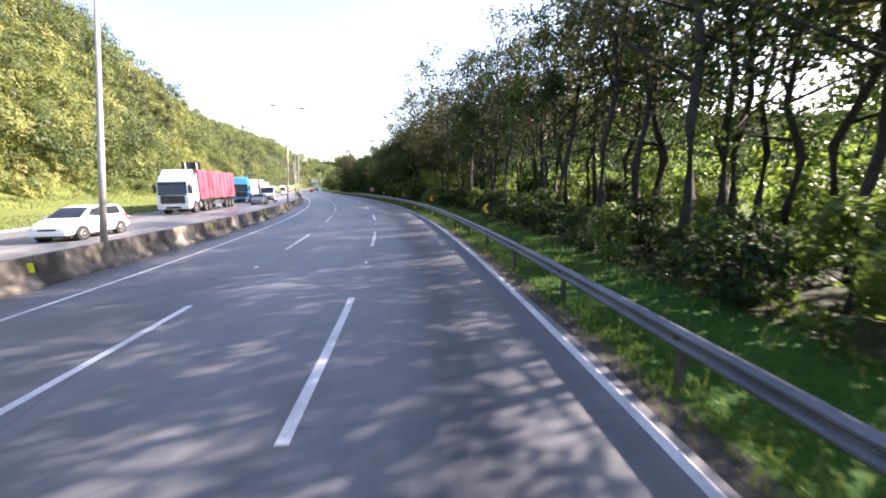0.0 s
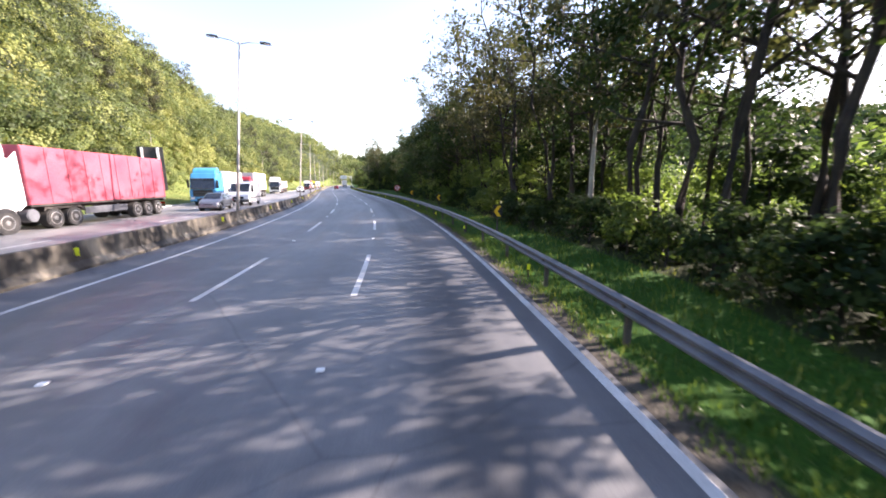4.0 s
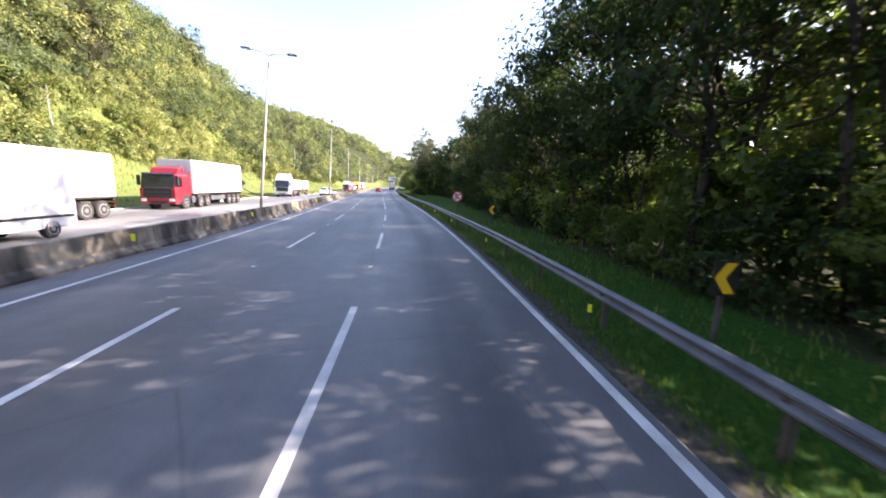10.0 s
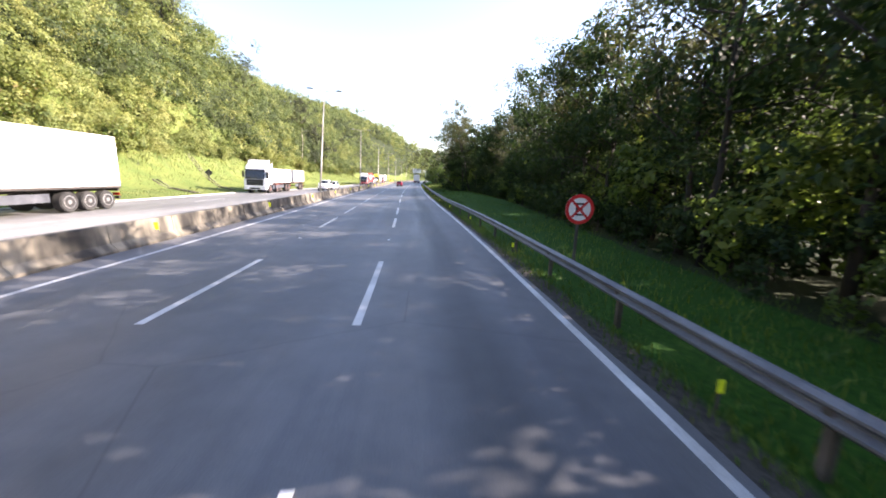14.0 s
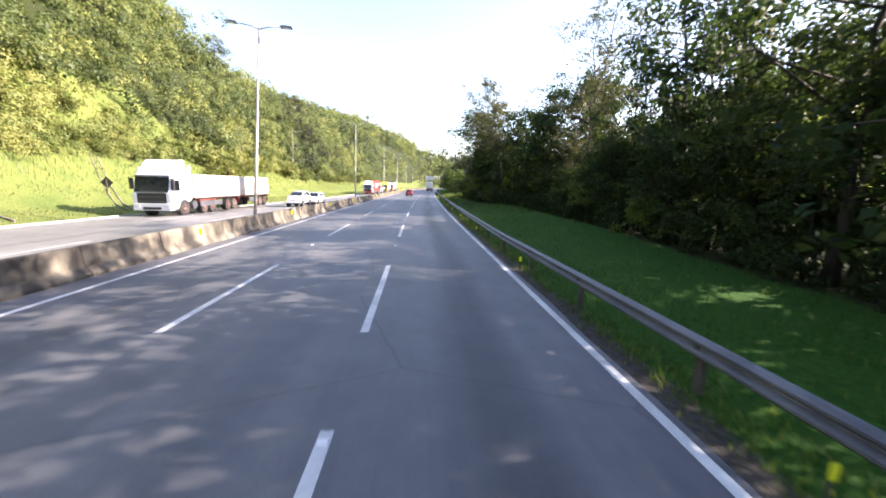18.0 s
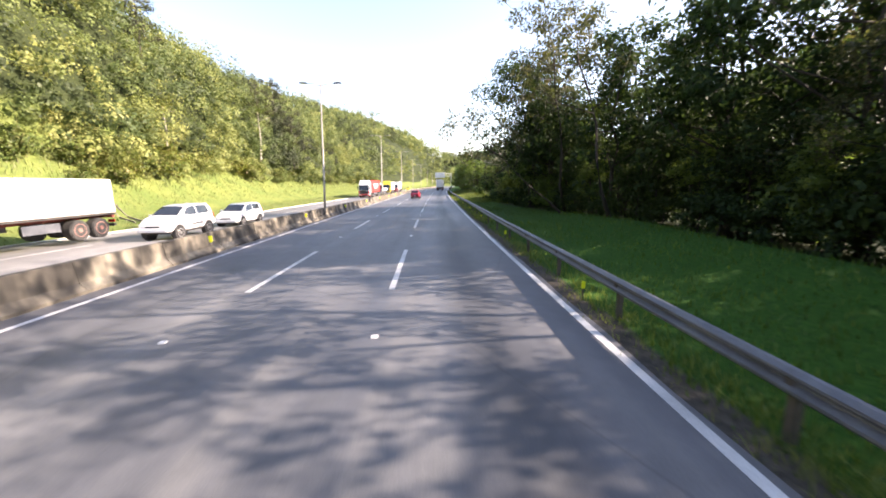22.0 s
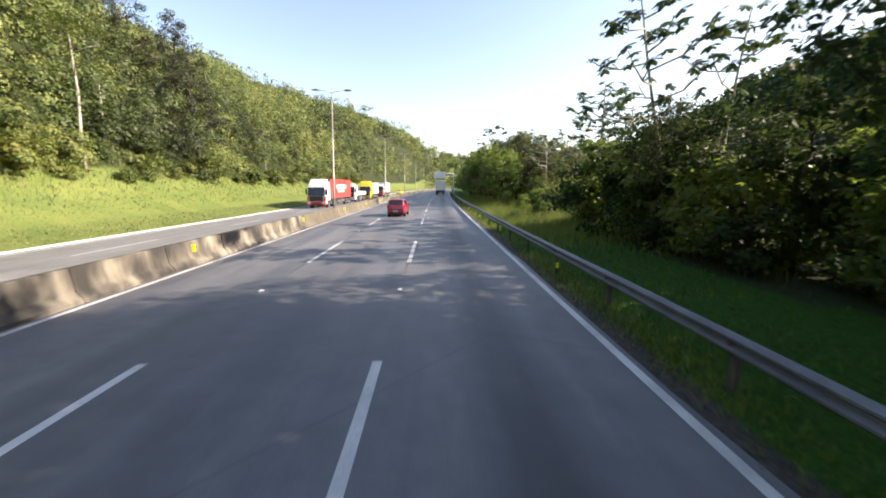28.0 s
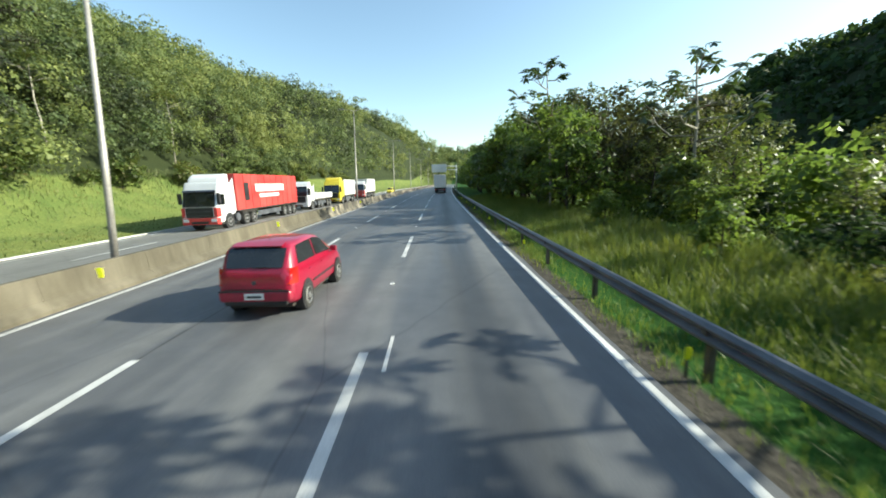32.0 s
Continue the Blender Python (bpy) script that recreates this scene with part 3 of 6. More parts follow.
def ribbon(name, s0, s1, n0, n1, z0, z1, material, step=2.0, cols=1, thick=0.0):
    """A strip along the road; n0, n1, z0, z1: numbers or functions of s."""
    ss = np.arange(s0, s1 + 1e-6, step) if s1 - s0 > step else np.array([s0, s1])
    if ss[-1] < s1 - 1e-6:
        ss = np.append(ss, s1)
    f = lambda q: np.asarray(q(ss) if callable(q) else np.full(len(ss), q), float)
    a0, a1, b0, b1 = f(n0), f(n1), f(z0), f(z1)
    w = np.linspace(0, 1, cols + 1)
    Nn = a0[:, None] + (a1 - a0)[:, None] * w
    Z = b0[:, None] + (b1 - b0)[:, None] * w
    S = np.repeat(ss[:, None], cols + 1, 1)
    X, Y = on_np(S, Nn)
    V = np.stack([X, Y, Z], -1).reshape(-1, 3)
    idx = np.arange(V.shape[0]).reshape(S.shape)
    F = np.stack([idx[:-1, :-1], idx[:-1, 1:], idx[1:, 1:], idx[1:, :-1]], -1).reshape(-1, 4).tolist()
    V = V.tolist()
    if thick:
        m = len(V)
        V += [(x, y, z - thick) for x, y, z in V]
        r = idx.shape[0]
        F += [(int(idx[i, 0]), int(idx[i + 1, 0]), m + int(idx[i + 1, 0]), m + int(idx[i, 0])) for i in range(r - 1)]
        F += [(int(idx[i + 1, -1]), int(idx[i, -1]), m + int(idx[i, -1]), m + int(idx[i + 1, -1])) for i in range(r - 1)]
        F += [(int(idx[0, j + 1]), int(idx[0, j]), m + int(idx[0, j]), m + int(idx[0, j + 1])) for j in range(cols)]
        F += [(int(idx[-1, j]), int(idx[-1, j + 1]), m + int(idx[-1, j + 1]), m + int(idx[-1, j])) for j in range(cols)]
    me = bpy.data.meshes.new(name)
    me.from_pydata(V, [], F)
    rep = 2 if thick else 1
    for key, val in (("across", np.tile(Nn.ravel(), rep)), ("along", np.tile(S.ravel(), rep))):
        me.attributes.new(key, "FLOAT", "POINT").data.foreach_set("value", val.astype(np.float32))
    me.materials.append(material)
    return new(name, me)


build_ground()
EDGE_R, LANE, EDGE_L = 3.83, -3.555, -6.99
road = tagged(ribbon("road", -110, 520, lambda s: barrier_front(s) + 0.0, lambda s: EDGE_R + 0.2 + 0.05 * np.sin(s * 0.9) * np.sin(s * 0.37), 0.0, 0.0, ASPHALT, 2.0, 10, 0.12),
              "worn grey asphalt carriageway with dark wheel tracks", "road", kind="structure")
opposite = tagged(ribbon("opposite_road", -110, 520, lambda s: far_edge(s) + 0.1, far_inner, far_level, lambda s: far_z(s, far_inner(s)), ASPHALT_PALE, 2.0, 8, 0.9),
                  "pale grey asphalt of the opposite carriageway", "road", kind="structure")


def line_part(name, parent, s0, s1, n0, n1, z, step=2.0):
    ob = ribbon(name, s0, s1, n0, n1, z, z, PAINT_LINE, step)
    ob.parent = parent
    return ob


W2 = 0.075
line_part("edge_line", road, -110, 520, EDGE_R - W2, EDGE_R + W2, 0.005)
line_part("edge_line", road, -110, 520, EDGE_L - W2, EDGE_L + W2, 0.005)
line_part("edge_line", opposite, -110, 520, lambda s: far_edge(s) + 0.75, lambda s: far_edge(s) + 0.9, lambda s: far_z(s, far_edge(s) + 0.8) + 0.012)
line_part("edge_line", opposite, -110, 520, lambda s: far_inner(s) - 0.65, lambda s: far_inner(s) - 0.5, lambda s: far_z(s, far_inner(s) - 0.6) + 0.012)
DASH, PERIOD = 4.95, 12.33
for i in range(-4, 40):
    far_end = 15.41 + PERIOD * i - (4.42 if i > 6 else 0.0)
    if i == 7:
        continue
    for n in (0.0, LANE):
        line_part("lane_dash", road, far_end - (5.55 if 100 < far_end < 142 else DASH), far_end, n - W2, n + W2, 0.005)
    if i < 38:
        for out in (4.3, 7.8):
            line_part("lane_dash", opposite, far_end - DASH + 3, far_end + 3, lambda s: far_edge(s) + out, lambda s: far_edge(s) + out + 0.15, lambda s: far_z(s, far_edge(s) + out) + 0.012)
line_part("lane_dash", road, 97.2, 101.4, -W2, W2, 0.005)
line_part("lane_dash", road, 96.6, 100.8, LANE - W2, LANE + W2, 0.005)

# tarred joints between the lanes
for n, s0, s1 in ((LANE, 164.0, 171.0), (LANE, 171.6, 189.0), (0.0, 164.5, 176.0)):
    joint = ribbon("tarred_joint", s0, s1, lambda s: n - 0.03 - 0.015 * np.sin(s * 2.7) + 0.03 * np.sin(s * 0.45), lambda s: n + 0.02 + 0.015 * np.sin(s * 1.9) + 0.03 * np.sin(s * 0.45), 0.002, 0.002, BITUMEN, 0.5)
    joint.parent = road
line_part("worn_dash", road, 183.0, 184.2, 0.36, 0.42, 0.004)

# raised studs in the gaps
stud_me = None
for i in range(-1, 20):
    mid = 15.41 + PERIOD * i - (4.42 if i > 6 else 0.0) + 3.9
    for n in (0.0, LANE):
        if stud_me is None:
            bm = prism([(-0.05, 0), (0.05, 0), (0.03, 0.025), (-0.03, 0.025)], -0.055, 0.055)
            st = part("road_stud", bm, SIGN_WHITE, road)
            stud_me = st.data
        else:
            st = new("road_stud", stud_me)
            st.parent = road
        st.matrix_basis = place(mid, n, 0.006)

# kerb along the far edge of the opposite carriageway
kerb = tagged(ribbon("kerb", -110, 600, lambda s: far_edge(s) - 0.15, lambda s: far_edge(s) + 0.1, lambda s: far_level(s) + 0.07, lambda s: far_level(s) + 0.07, KERB, 2.0, 1, 0.3),
              "low pale concrete kerb beside the grass bank", "kerb", kind="structure")


# ---- median barrier ----
PROFILE = [(0.0, 0.0), (0.0, 0.08), (0.17, 0.27), (0.235, 0.80), (0.255, 0.82), (0.385, 0.82), (0.405, 0.80), (0.47, 0.27), (0.64, 0.08), (0.64, -0.2), (0.0, -0.2)]
barrier = tagged(new("median_barrier"), "stained concrete crash barrier between the carriageways", "barrier", kind="structure")
rngb = random.Random(4)
SEG = 3.0
for i in range(-12, 70):
    s0 = i * SEG
    fresh = 174 < s0 < 206
    gap = 0.003 if fresh else 0.012
    V, F = [], []
    cuts = [s0 + gap, s0 + SEG * 0.5, s0 + SEG - gap]
    tip = rngb.uniform(-0.008, 0.008) * (0.2 if fresh else 1.0)
    for s in cuts:
        b = float(barrier_front(s))
        lift = 0.035 if b < -8 else 0.0
        for a, z in PROFILE:
            V.append(tuple(on(s, b - a + tip, z + (lift if z > 0.3 else 0.0))))
    m = len(PROFILE)
    for r in range(2):
        for j in range(m):
            q = (j + 1) % m
            F.append((r * m + j, r * m + q, (r + 1) * m + q, (r + 1) * m + j))
    F.append(tuple(range(m))[::-1])
    F.append(tuple(range(2 * m, 3 * m)))
    me = raw_mesh("barrier_section", V, F, CONCRETE_NEW if fresh else CONCRETE)
    ob = new("barrier_section", me)
    ob.parent = barrier
for s0, s1 in ((210, 300), (300, 420)):
    V, F = [], []
    cuts = np.arange(s0 + 0.01, s1, 6.0)
    for s in cuts:
        for a, z in PROFILE:
            V.append(tuple(on(float(s), -7.2 - a, z)))
    m = len(PROFILE)
    for r in range(len(cuts) - 1):
        for j in range(m):
            q = (j + 1) % m
            F.append((r * m + j, r * m + q, (r + 1) * m + q, (r + 1) * m + j))
    ob = new("barrier_section", raw_mesh("barrier_section", V, F, CONCRETE))
    ob.parent = barrier

# yellow reflectors clipped to the barrier
proto = None
for i in range(-13, 8):
    s = 145.0 + 10.6 * i
    if proto is None:
        proto = group_empty("barrier_reflector")
        part("reflector_plate", boxes((-0.01, 0.012, -0.08, 0.08, -0.13, 0.13), bevel=0.012), REFLECT_YELLOW, proto)
        part("bracket", boxes((-0.05, -0.008, -0.03, 0.03, -0.06, 0.06)), PLASTIC, proto)
        tagged(proto, "small yellow-green reflector plate on the concrete barrier", "reflector", "barrier reflectors")
        proto.matrix_basis = place(s, float(barrier_front(s)) - 0.17, 0.56, 12 - 90)
        one = proto
    else:
        copy_thing(one, place(s, float(barrier_front(s)) - 0.17, 0.56, 12 - 90))


# ---- guard rail to the right ----
rail = tagged(new("guard_rail"), "galvanised W-beam guard rail on short steel posts", "guard rail", kind="structure")
WAVE = [(0.0, 0.765), (0.035, 0.755), (0.085, 0.71), (0.085, 0.68), (0.02, 0.63), (0.02, 0.60), (0.085, 0.55), (0.085, 0.52), (0.035, 0.475), (0.0, 0.465)]


def rail_n(s):
    return np.interp(s, [26, 41, 72, 83, 97, 113, 132, 159, 176], [4.72, 4.87, 4.94, 4.75, 4.79, 4.47, 4.66, 4.84, 4.68])


BEAM = 4.0
for i in range(-10, 82):
    s0 = i * BEAM
    V, F = [], []
    cuts = [s0 - 0.14, s0 + 2.0, s0 + BEAM + 0.14] if i < 52 else [s0, s0 + 2, s0 + BEAM]
    m = len(WAVE)
    for k, s in enumerate(cuts):
        for a, z in WAVE:
            V.append(tuple(on(s, float(rail_n(s)) - a - (0.004 if k == 2 else 0.0), z)))
    for k, s in enumerate(cuts):
        for a, z in WAVE:
            V.append(tuple(on(s, float(rail_n(s)) - a + 0.004, z)))
    for r in range(2):
        for j in range(m - 1):
            F.append((r * m + j, r * m + j + 1, (r + 1) * m + j + 1, (r + 1) * m + j))
            o = 3 * m
            F.append((o + r * m + j, o + (r + 1) * m + j, o + (r + 1) * m + j + 1, o + r * m + j + 1))
    ob = new("rail_beam", raw_mesh("rail_beam", V, F, GALVANISED))
    ob.parent = rail
post_me = None
for i in range(-12, 96):
    s = 161.6 + 3.5 * (i - 46)
    if post_me is None:
        bm = boxes((0.0, 0.01, -0.05, 0.05, -0.25, 0.71), (0.0, 0.09, -0.05, -0.042, -0.25, 0.71), (0.0, 0.09, 0.042, 0.05, -0.25, 0.71), (-0.07, 0.0, -0.04, 0.04, 0.5, 0.71))
        ob = part("rail_post", bm, RUSTY_POST, rail)
        post_me = ob.data
    else:
        ob = new("rail_post", post_me)
        ob.parent = rail
    ob.matrix_basis = place(s, float(rail_n(s)) + 0.02, 0)
proto = None
for i in range(-14, 8):
    s = 164.4 + 9.15 * i
    m = place(s, float(rail_n(s)) - 0.17, -0.1)
    if proto is None:
        proto = group_empty("verge_marker", m)
        part("stake", boxes((-0.02, 0.02, -0.008, 0.008, 0.0, 0.34)), RUSTY_POST, proto)
        part("reflector_plate", boxes((-0.045, 0.045, -0.02, -0.008, 0.30, 0.47), bevel=0.006), REFLECT_YELLOW, proto)
        tagged(proto, "short stake with a yellow-green reflector under the guard rail", "reflector", "verge markers")
    else:
        copy_thing(proto, m)


# ---- street lamps on the barrier ----
def street_lamp(s, first=None):
    # the road falls ahead and is banked in the bend, so that upright poles lean from its square
    m = place(s, -8.9, 0.0) @ pose(0, 0, 0, -4.5, float(np.interp(s, [0, 100, 150], [4.5, 4.5, 0.5])), 0)
    if first is not None:
        return copy_thing(first, m)
    ob = group_empty("street_lamp", m)
    part("base_plate", boxes((-0.16, 0.16, -0.16, 0.16, 0.0, 0.03), bevel=0.006), GALVANISED, ob)
    part("pole", tube([(0, 0, 0.02), (0, 0, 4.0), (0, 0, 4.02), (0, 0, 11.5)], [0.105, 0.095, 0.085, 0.05], 12), POLE_STEEL, ob, smooth=True)
    for d in (-1, 1):
        arm = part("arm", tube([(0, 0, 11.350), (d * 0.5, 0, 11.520), (d * 1.3, 0, 11.600)], [0.035, 0.03, 0.025], 8), POLE_STEEL, ob, smooth=True)
        lamp = part("lamp_head", prism([(d * 1.2, 11.560), (d * 1.25, 11.650), (d * 1.55, 11.680), (d * 1.85, 11.640), (d * 1.88, 11.580)], -0.14, 0.14, "y", 0.015), GALVANISED, ob)
        part("lens", prism([(d * 1.35, 11.535), (d * 1.35, 11.557), (d * 1.8, 11.575), (d * 1.8, 11.555)], -0.1, 0.1, "y"), LAMP_CLEAR, lamp)
    return tagged(ob, "tall grey steel street lamp with two arms on the median barrier", "street lamp", "street lamps along the median")


lamp_one = street_lamp(20.6)
for s in (-12.0, 52.9, 85.0, 120.5, 153.9, 189.6, 224.5, 259.5, 294.0, 329.0, 364.0, 399.0, 434.0):
    street_lamp(s, lamp_one)


# ---- signs to the right of the road ----
def chevron_sign(s, n, first=None, z=None):
    g = float(ground_z(s, n))
    m = place(s, n, g)
    if first is not None:
        return copy_thing(first, m)
    ob = group_empty("chevron_sign", m)
    part("post", boxes((-0.04, 0.04, 0.0, 0.08, -0.3, 1.5), bevel=0.008), RUSTY_POST, ob)
    panel = part("panel", boxes((-0.25, 0.25, -0.02, -0.002, 0.86, 1.50)), SIGN_BLACK, ob, "black sign plate")
    bm = prism([(0.19, 0.90), (-0.02, 0.90), (-0.22, 1.18), (-0.01, 1.18)], -0.032, -0.0215, "y")
    top = prism([(-0.01, 1.182), (-0.22, 1.182), (-0.02, 1.46), (0.19, 1.46)], -0.032, -0.0215, "y")
    tmp = bpy.data.meshes.new("chevron_half")
    top.to_mesh(tmp)
    top.free()
    bm.from_mesh(tmp)
    bpy.data.meshes.remove(tmp)
    part("chevron", bm, SIGN_YELLOW, panel, "orange-yellow arrow pointing to the bend")
    return tagged(ob, "roadside bend sign with an orange chevron on black", "road sign", "chevron signs on the bend")


chev = chevron_sign(28.2, 6.6)
for s, n in ((45.2, 6.45), (62.9, 6.75), (80.9, 7.15)):
    chevron_sign(s, n, chev)


def disc(r, y, seg=40, r0=0.0, depth=0.004):
    bm = bmesh.new()
    out = [bm.verts.new((r * math.cos(2 * math.pi * i / seg), y, r * math.sin(2 * math.pi * i / seg))) for i in range(seg)]
    if r0:
        inn = [bm.verts.new((r0 * math.cos(2 * math.pi * i / seg), y, r0 * math.sin(2 * math.pi * i / seg))) for i in range(seg)]
        for i in range(seg):
            j = (i + 1) % seg
            bm.faces.new((out[i], out[j], inn[j], inn[i]))
    else:
        bm.faces.new(out)
    r_ = bmesh.ops.extrude_face_region(bm, geom=bm.faces[:])
    bmesh.ops.translate(bm, verts=[v for v in r_["geom"] if isinstance(v, bmesh.types.BMVert)], vec=(0, -depth, 0))
    bmesh.ops.recalc_face_normals(bm, faces=bm.faces[:])
    return bm


def round_sign(s, n, z):
    g = float(ground_z(s, n))
    ob = group_empty("no_parking_sign", place(s, n, g))
    h = z - g
    part("post", boxes((-0.045, 0.045, 0.01, 0.09, -0.3, h + 0.4), bevel=0.01), RUSTY_POST, ob)
    def moved(bm):
        bmesh.ops.translate(bm, verts=bm.verts[:], vec=(0, 0, h))
        return bm
    plate = part("plate", moved(disc(0.50, 0.0, depth=0.01)), SIGN_WHITE, ob, "white disc")
    part("rim", moved(disc(0.50, -0.012, r0=0.385)), SIGN_RED, plate, "red ring")
    letter = boxes((-0.14, -0.07, -0.018, -0.012, -0.21, 0.21), (-0.07, 0.13, -0.018, -0.012, 0.15, 0.21), (-0.07, 0.11, -0.018, -0.012, -0.03, 0.03), (-0.07, 0.13, -0.018, -0.012, -0.21, -0.15))
    part("letter_e", moved(letter), SIGN_BLACK, plate, "black letter E")
    for ang in (45, -45):
        bm = boxes((-0.40, 0.40, -0.026, -0.020, -0.038, 0.038))
        bmesh.ops.rotate(bm, verts=bm.verts[:], matrix=Matrix.Rotation(radians(ang), 3, "Y"))
        part("slash", moved(bm), SIGN_RED, plate, "red diagonal bar")
    return tagged(ob, "round red and white no-stopping sign with a black E", "road sign")


round_sign(90.2, 6.5, 1.72)


# ---- board and sign on the far bank ----
def bank_z(s, n):
    return float(ground_z(s, n))


def back_board(s, n):
    g = bank_z(s, n)
    ob = group_empty("sign_board", place(s, n, g, 8))
    panel = part("panel", boxes((-1.3, 1.3, 0.0, 0.06, 1.75 - g, 6.95 - g), bevel=0.01), SIGN_BACK, ob, "dark back of the board")
    for x in (-0.78, 0.78):
        part("post", boxes((x - 0.11, x + 0.11, -0.24, -0.01, -0.6, 6.85 - g), bevel=0.012), SIGN_WHITE, ob, "pale steel post")
    for z in (2.2, 3.3, 4.4, 5.5, 6.5):
        part("crossbar", boxes((-1.3, 1.3, -0.008, -0.001, z - g - 0.04, z - g + 0.04)), CHASSIS, panel)
    return tagged(ob, "tall dark sign board seen from behind on two pale posts", "sign board")


back_board(80.0, -25.0)


def diamond_sign(s, n):
    ob = group_empty("warning_sign", place(s, n, bank_z(s, n), 4))
    part("post", boxes((-0.04, 0.04, -0.09, -0.01, -0.3, 1.3)), RUSTY_POST, ob)
    bm = boxes((-0.36, 0.36, 0.0, 0.012, -0.36, 0.36))
    bmesh.ops.rotate(bm, verts=bm.verts[:], matrix=Matrix.Rotation(radians(45), 3, "Y"))
    bmesh.ops.translate(bm, verts=bm.verts[:], vec=(0, 0, 1.05))
    part("plate", bm, SIGN_BACK, ob, "dark back of the plate")
    return tagged(ob, "diamond warning sign seen from behind on a post", "road sign")


diamond_sign(131.5, -26.0)


def gantry_sign(s):
    """A pale board on a cantilever arm over the slow lane, seen from behind."""
    ob = group_empty("gantry_sign", place(s, 5.4, float(ground_z(s, 5.4))))
    part("post", tube([(0, 0, -0.3), (0, 0, 7.4)], [0.19, 0.16], 14), CARGO_WHITE, ob, smooth=True)
    part("arm", tube([(0, 0, 6.9), (-3.0, 0, 7.1), (-6.6, 0, 7.1)], [0.13, 0.11, 0.08], 10), CARGO_WHITE, ob, smooth=True)
    part("arm", tube([(0, 0, 5.9), (-3.0, 0, 6.0), (-6.6, 0, 6.0)], [0.12, 0.10, 0.07], 10), CARGO_WHITE, ob, smooth=True)
    board = part("board", boxes((-7.2, -2.9, -0.22, -0.14, 5.3, 7.6), bevel=0.02), CARGO_WHITE, ob, "pale board")
    for x in (-6.2, -5.05, -3.9):
        part("stiffener", boxes((x - 0.04, x + 0.04, -0.26, -0.22, 5.35, 7.55)), CARGO_WHITE, board)
    return tagged(ob, "pale sign board on a cantilever post over the slow lane", "road sign")


gantry_sign(288.0)


def chute(s0, n0, s1, n1):
    """A concrete drain running down the bank."""
    V, F = [], []
    prof = [(-0.42, 0.1), (-0.32, 0.1), (-0.28, -0.14), (0.28, -0.14), (0.32, 0.1), (0.42, 0.1), (0.42, -0.5), (-0.42, -0.5)]
    steps = 14
    for i in range(steps + 1):
        f = i / steps
        s, n = s0 + (s1 - s0) * f, n0 + (n1 - n0) * f
        for a, z in prof:
            V.append(tuple(on(s + a, n, float(ground_z(s, n)) + z)))
    m = len(prof)
    for r in range(steps):
        for j in range(m):
            q = (j + 1) % m
            F.append((r * m + j, r * m + q, (r + 1) * m + q, (r + 1) * m + j))
    F.append(tuple(range(m)))
    F.append(tuple(range(steps * m, (steps + 1) * m))[::-1])
    ob = new("drain_channel", raw_mesh("drain_channel", V, F, EARTH_DRAIN))
    tagged(ob, "concrete drain channel running down the grass bank", "drain")


chute(127.5, -21.2, 139.4, -34.0)
chute(118.4, -20.6, 121.3, -26.4)
chute(148.3, -21.4, 152.0, -26.8)


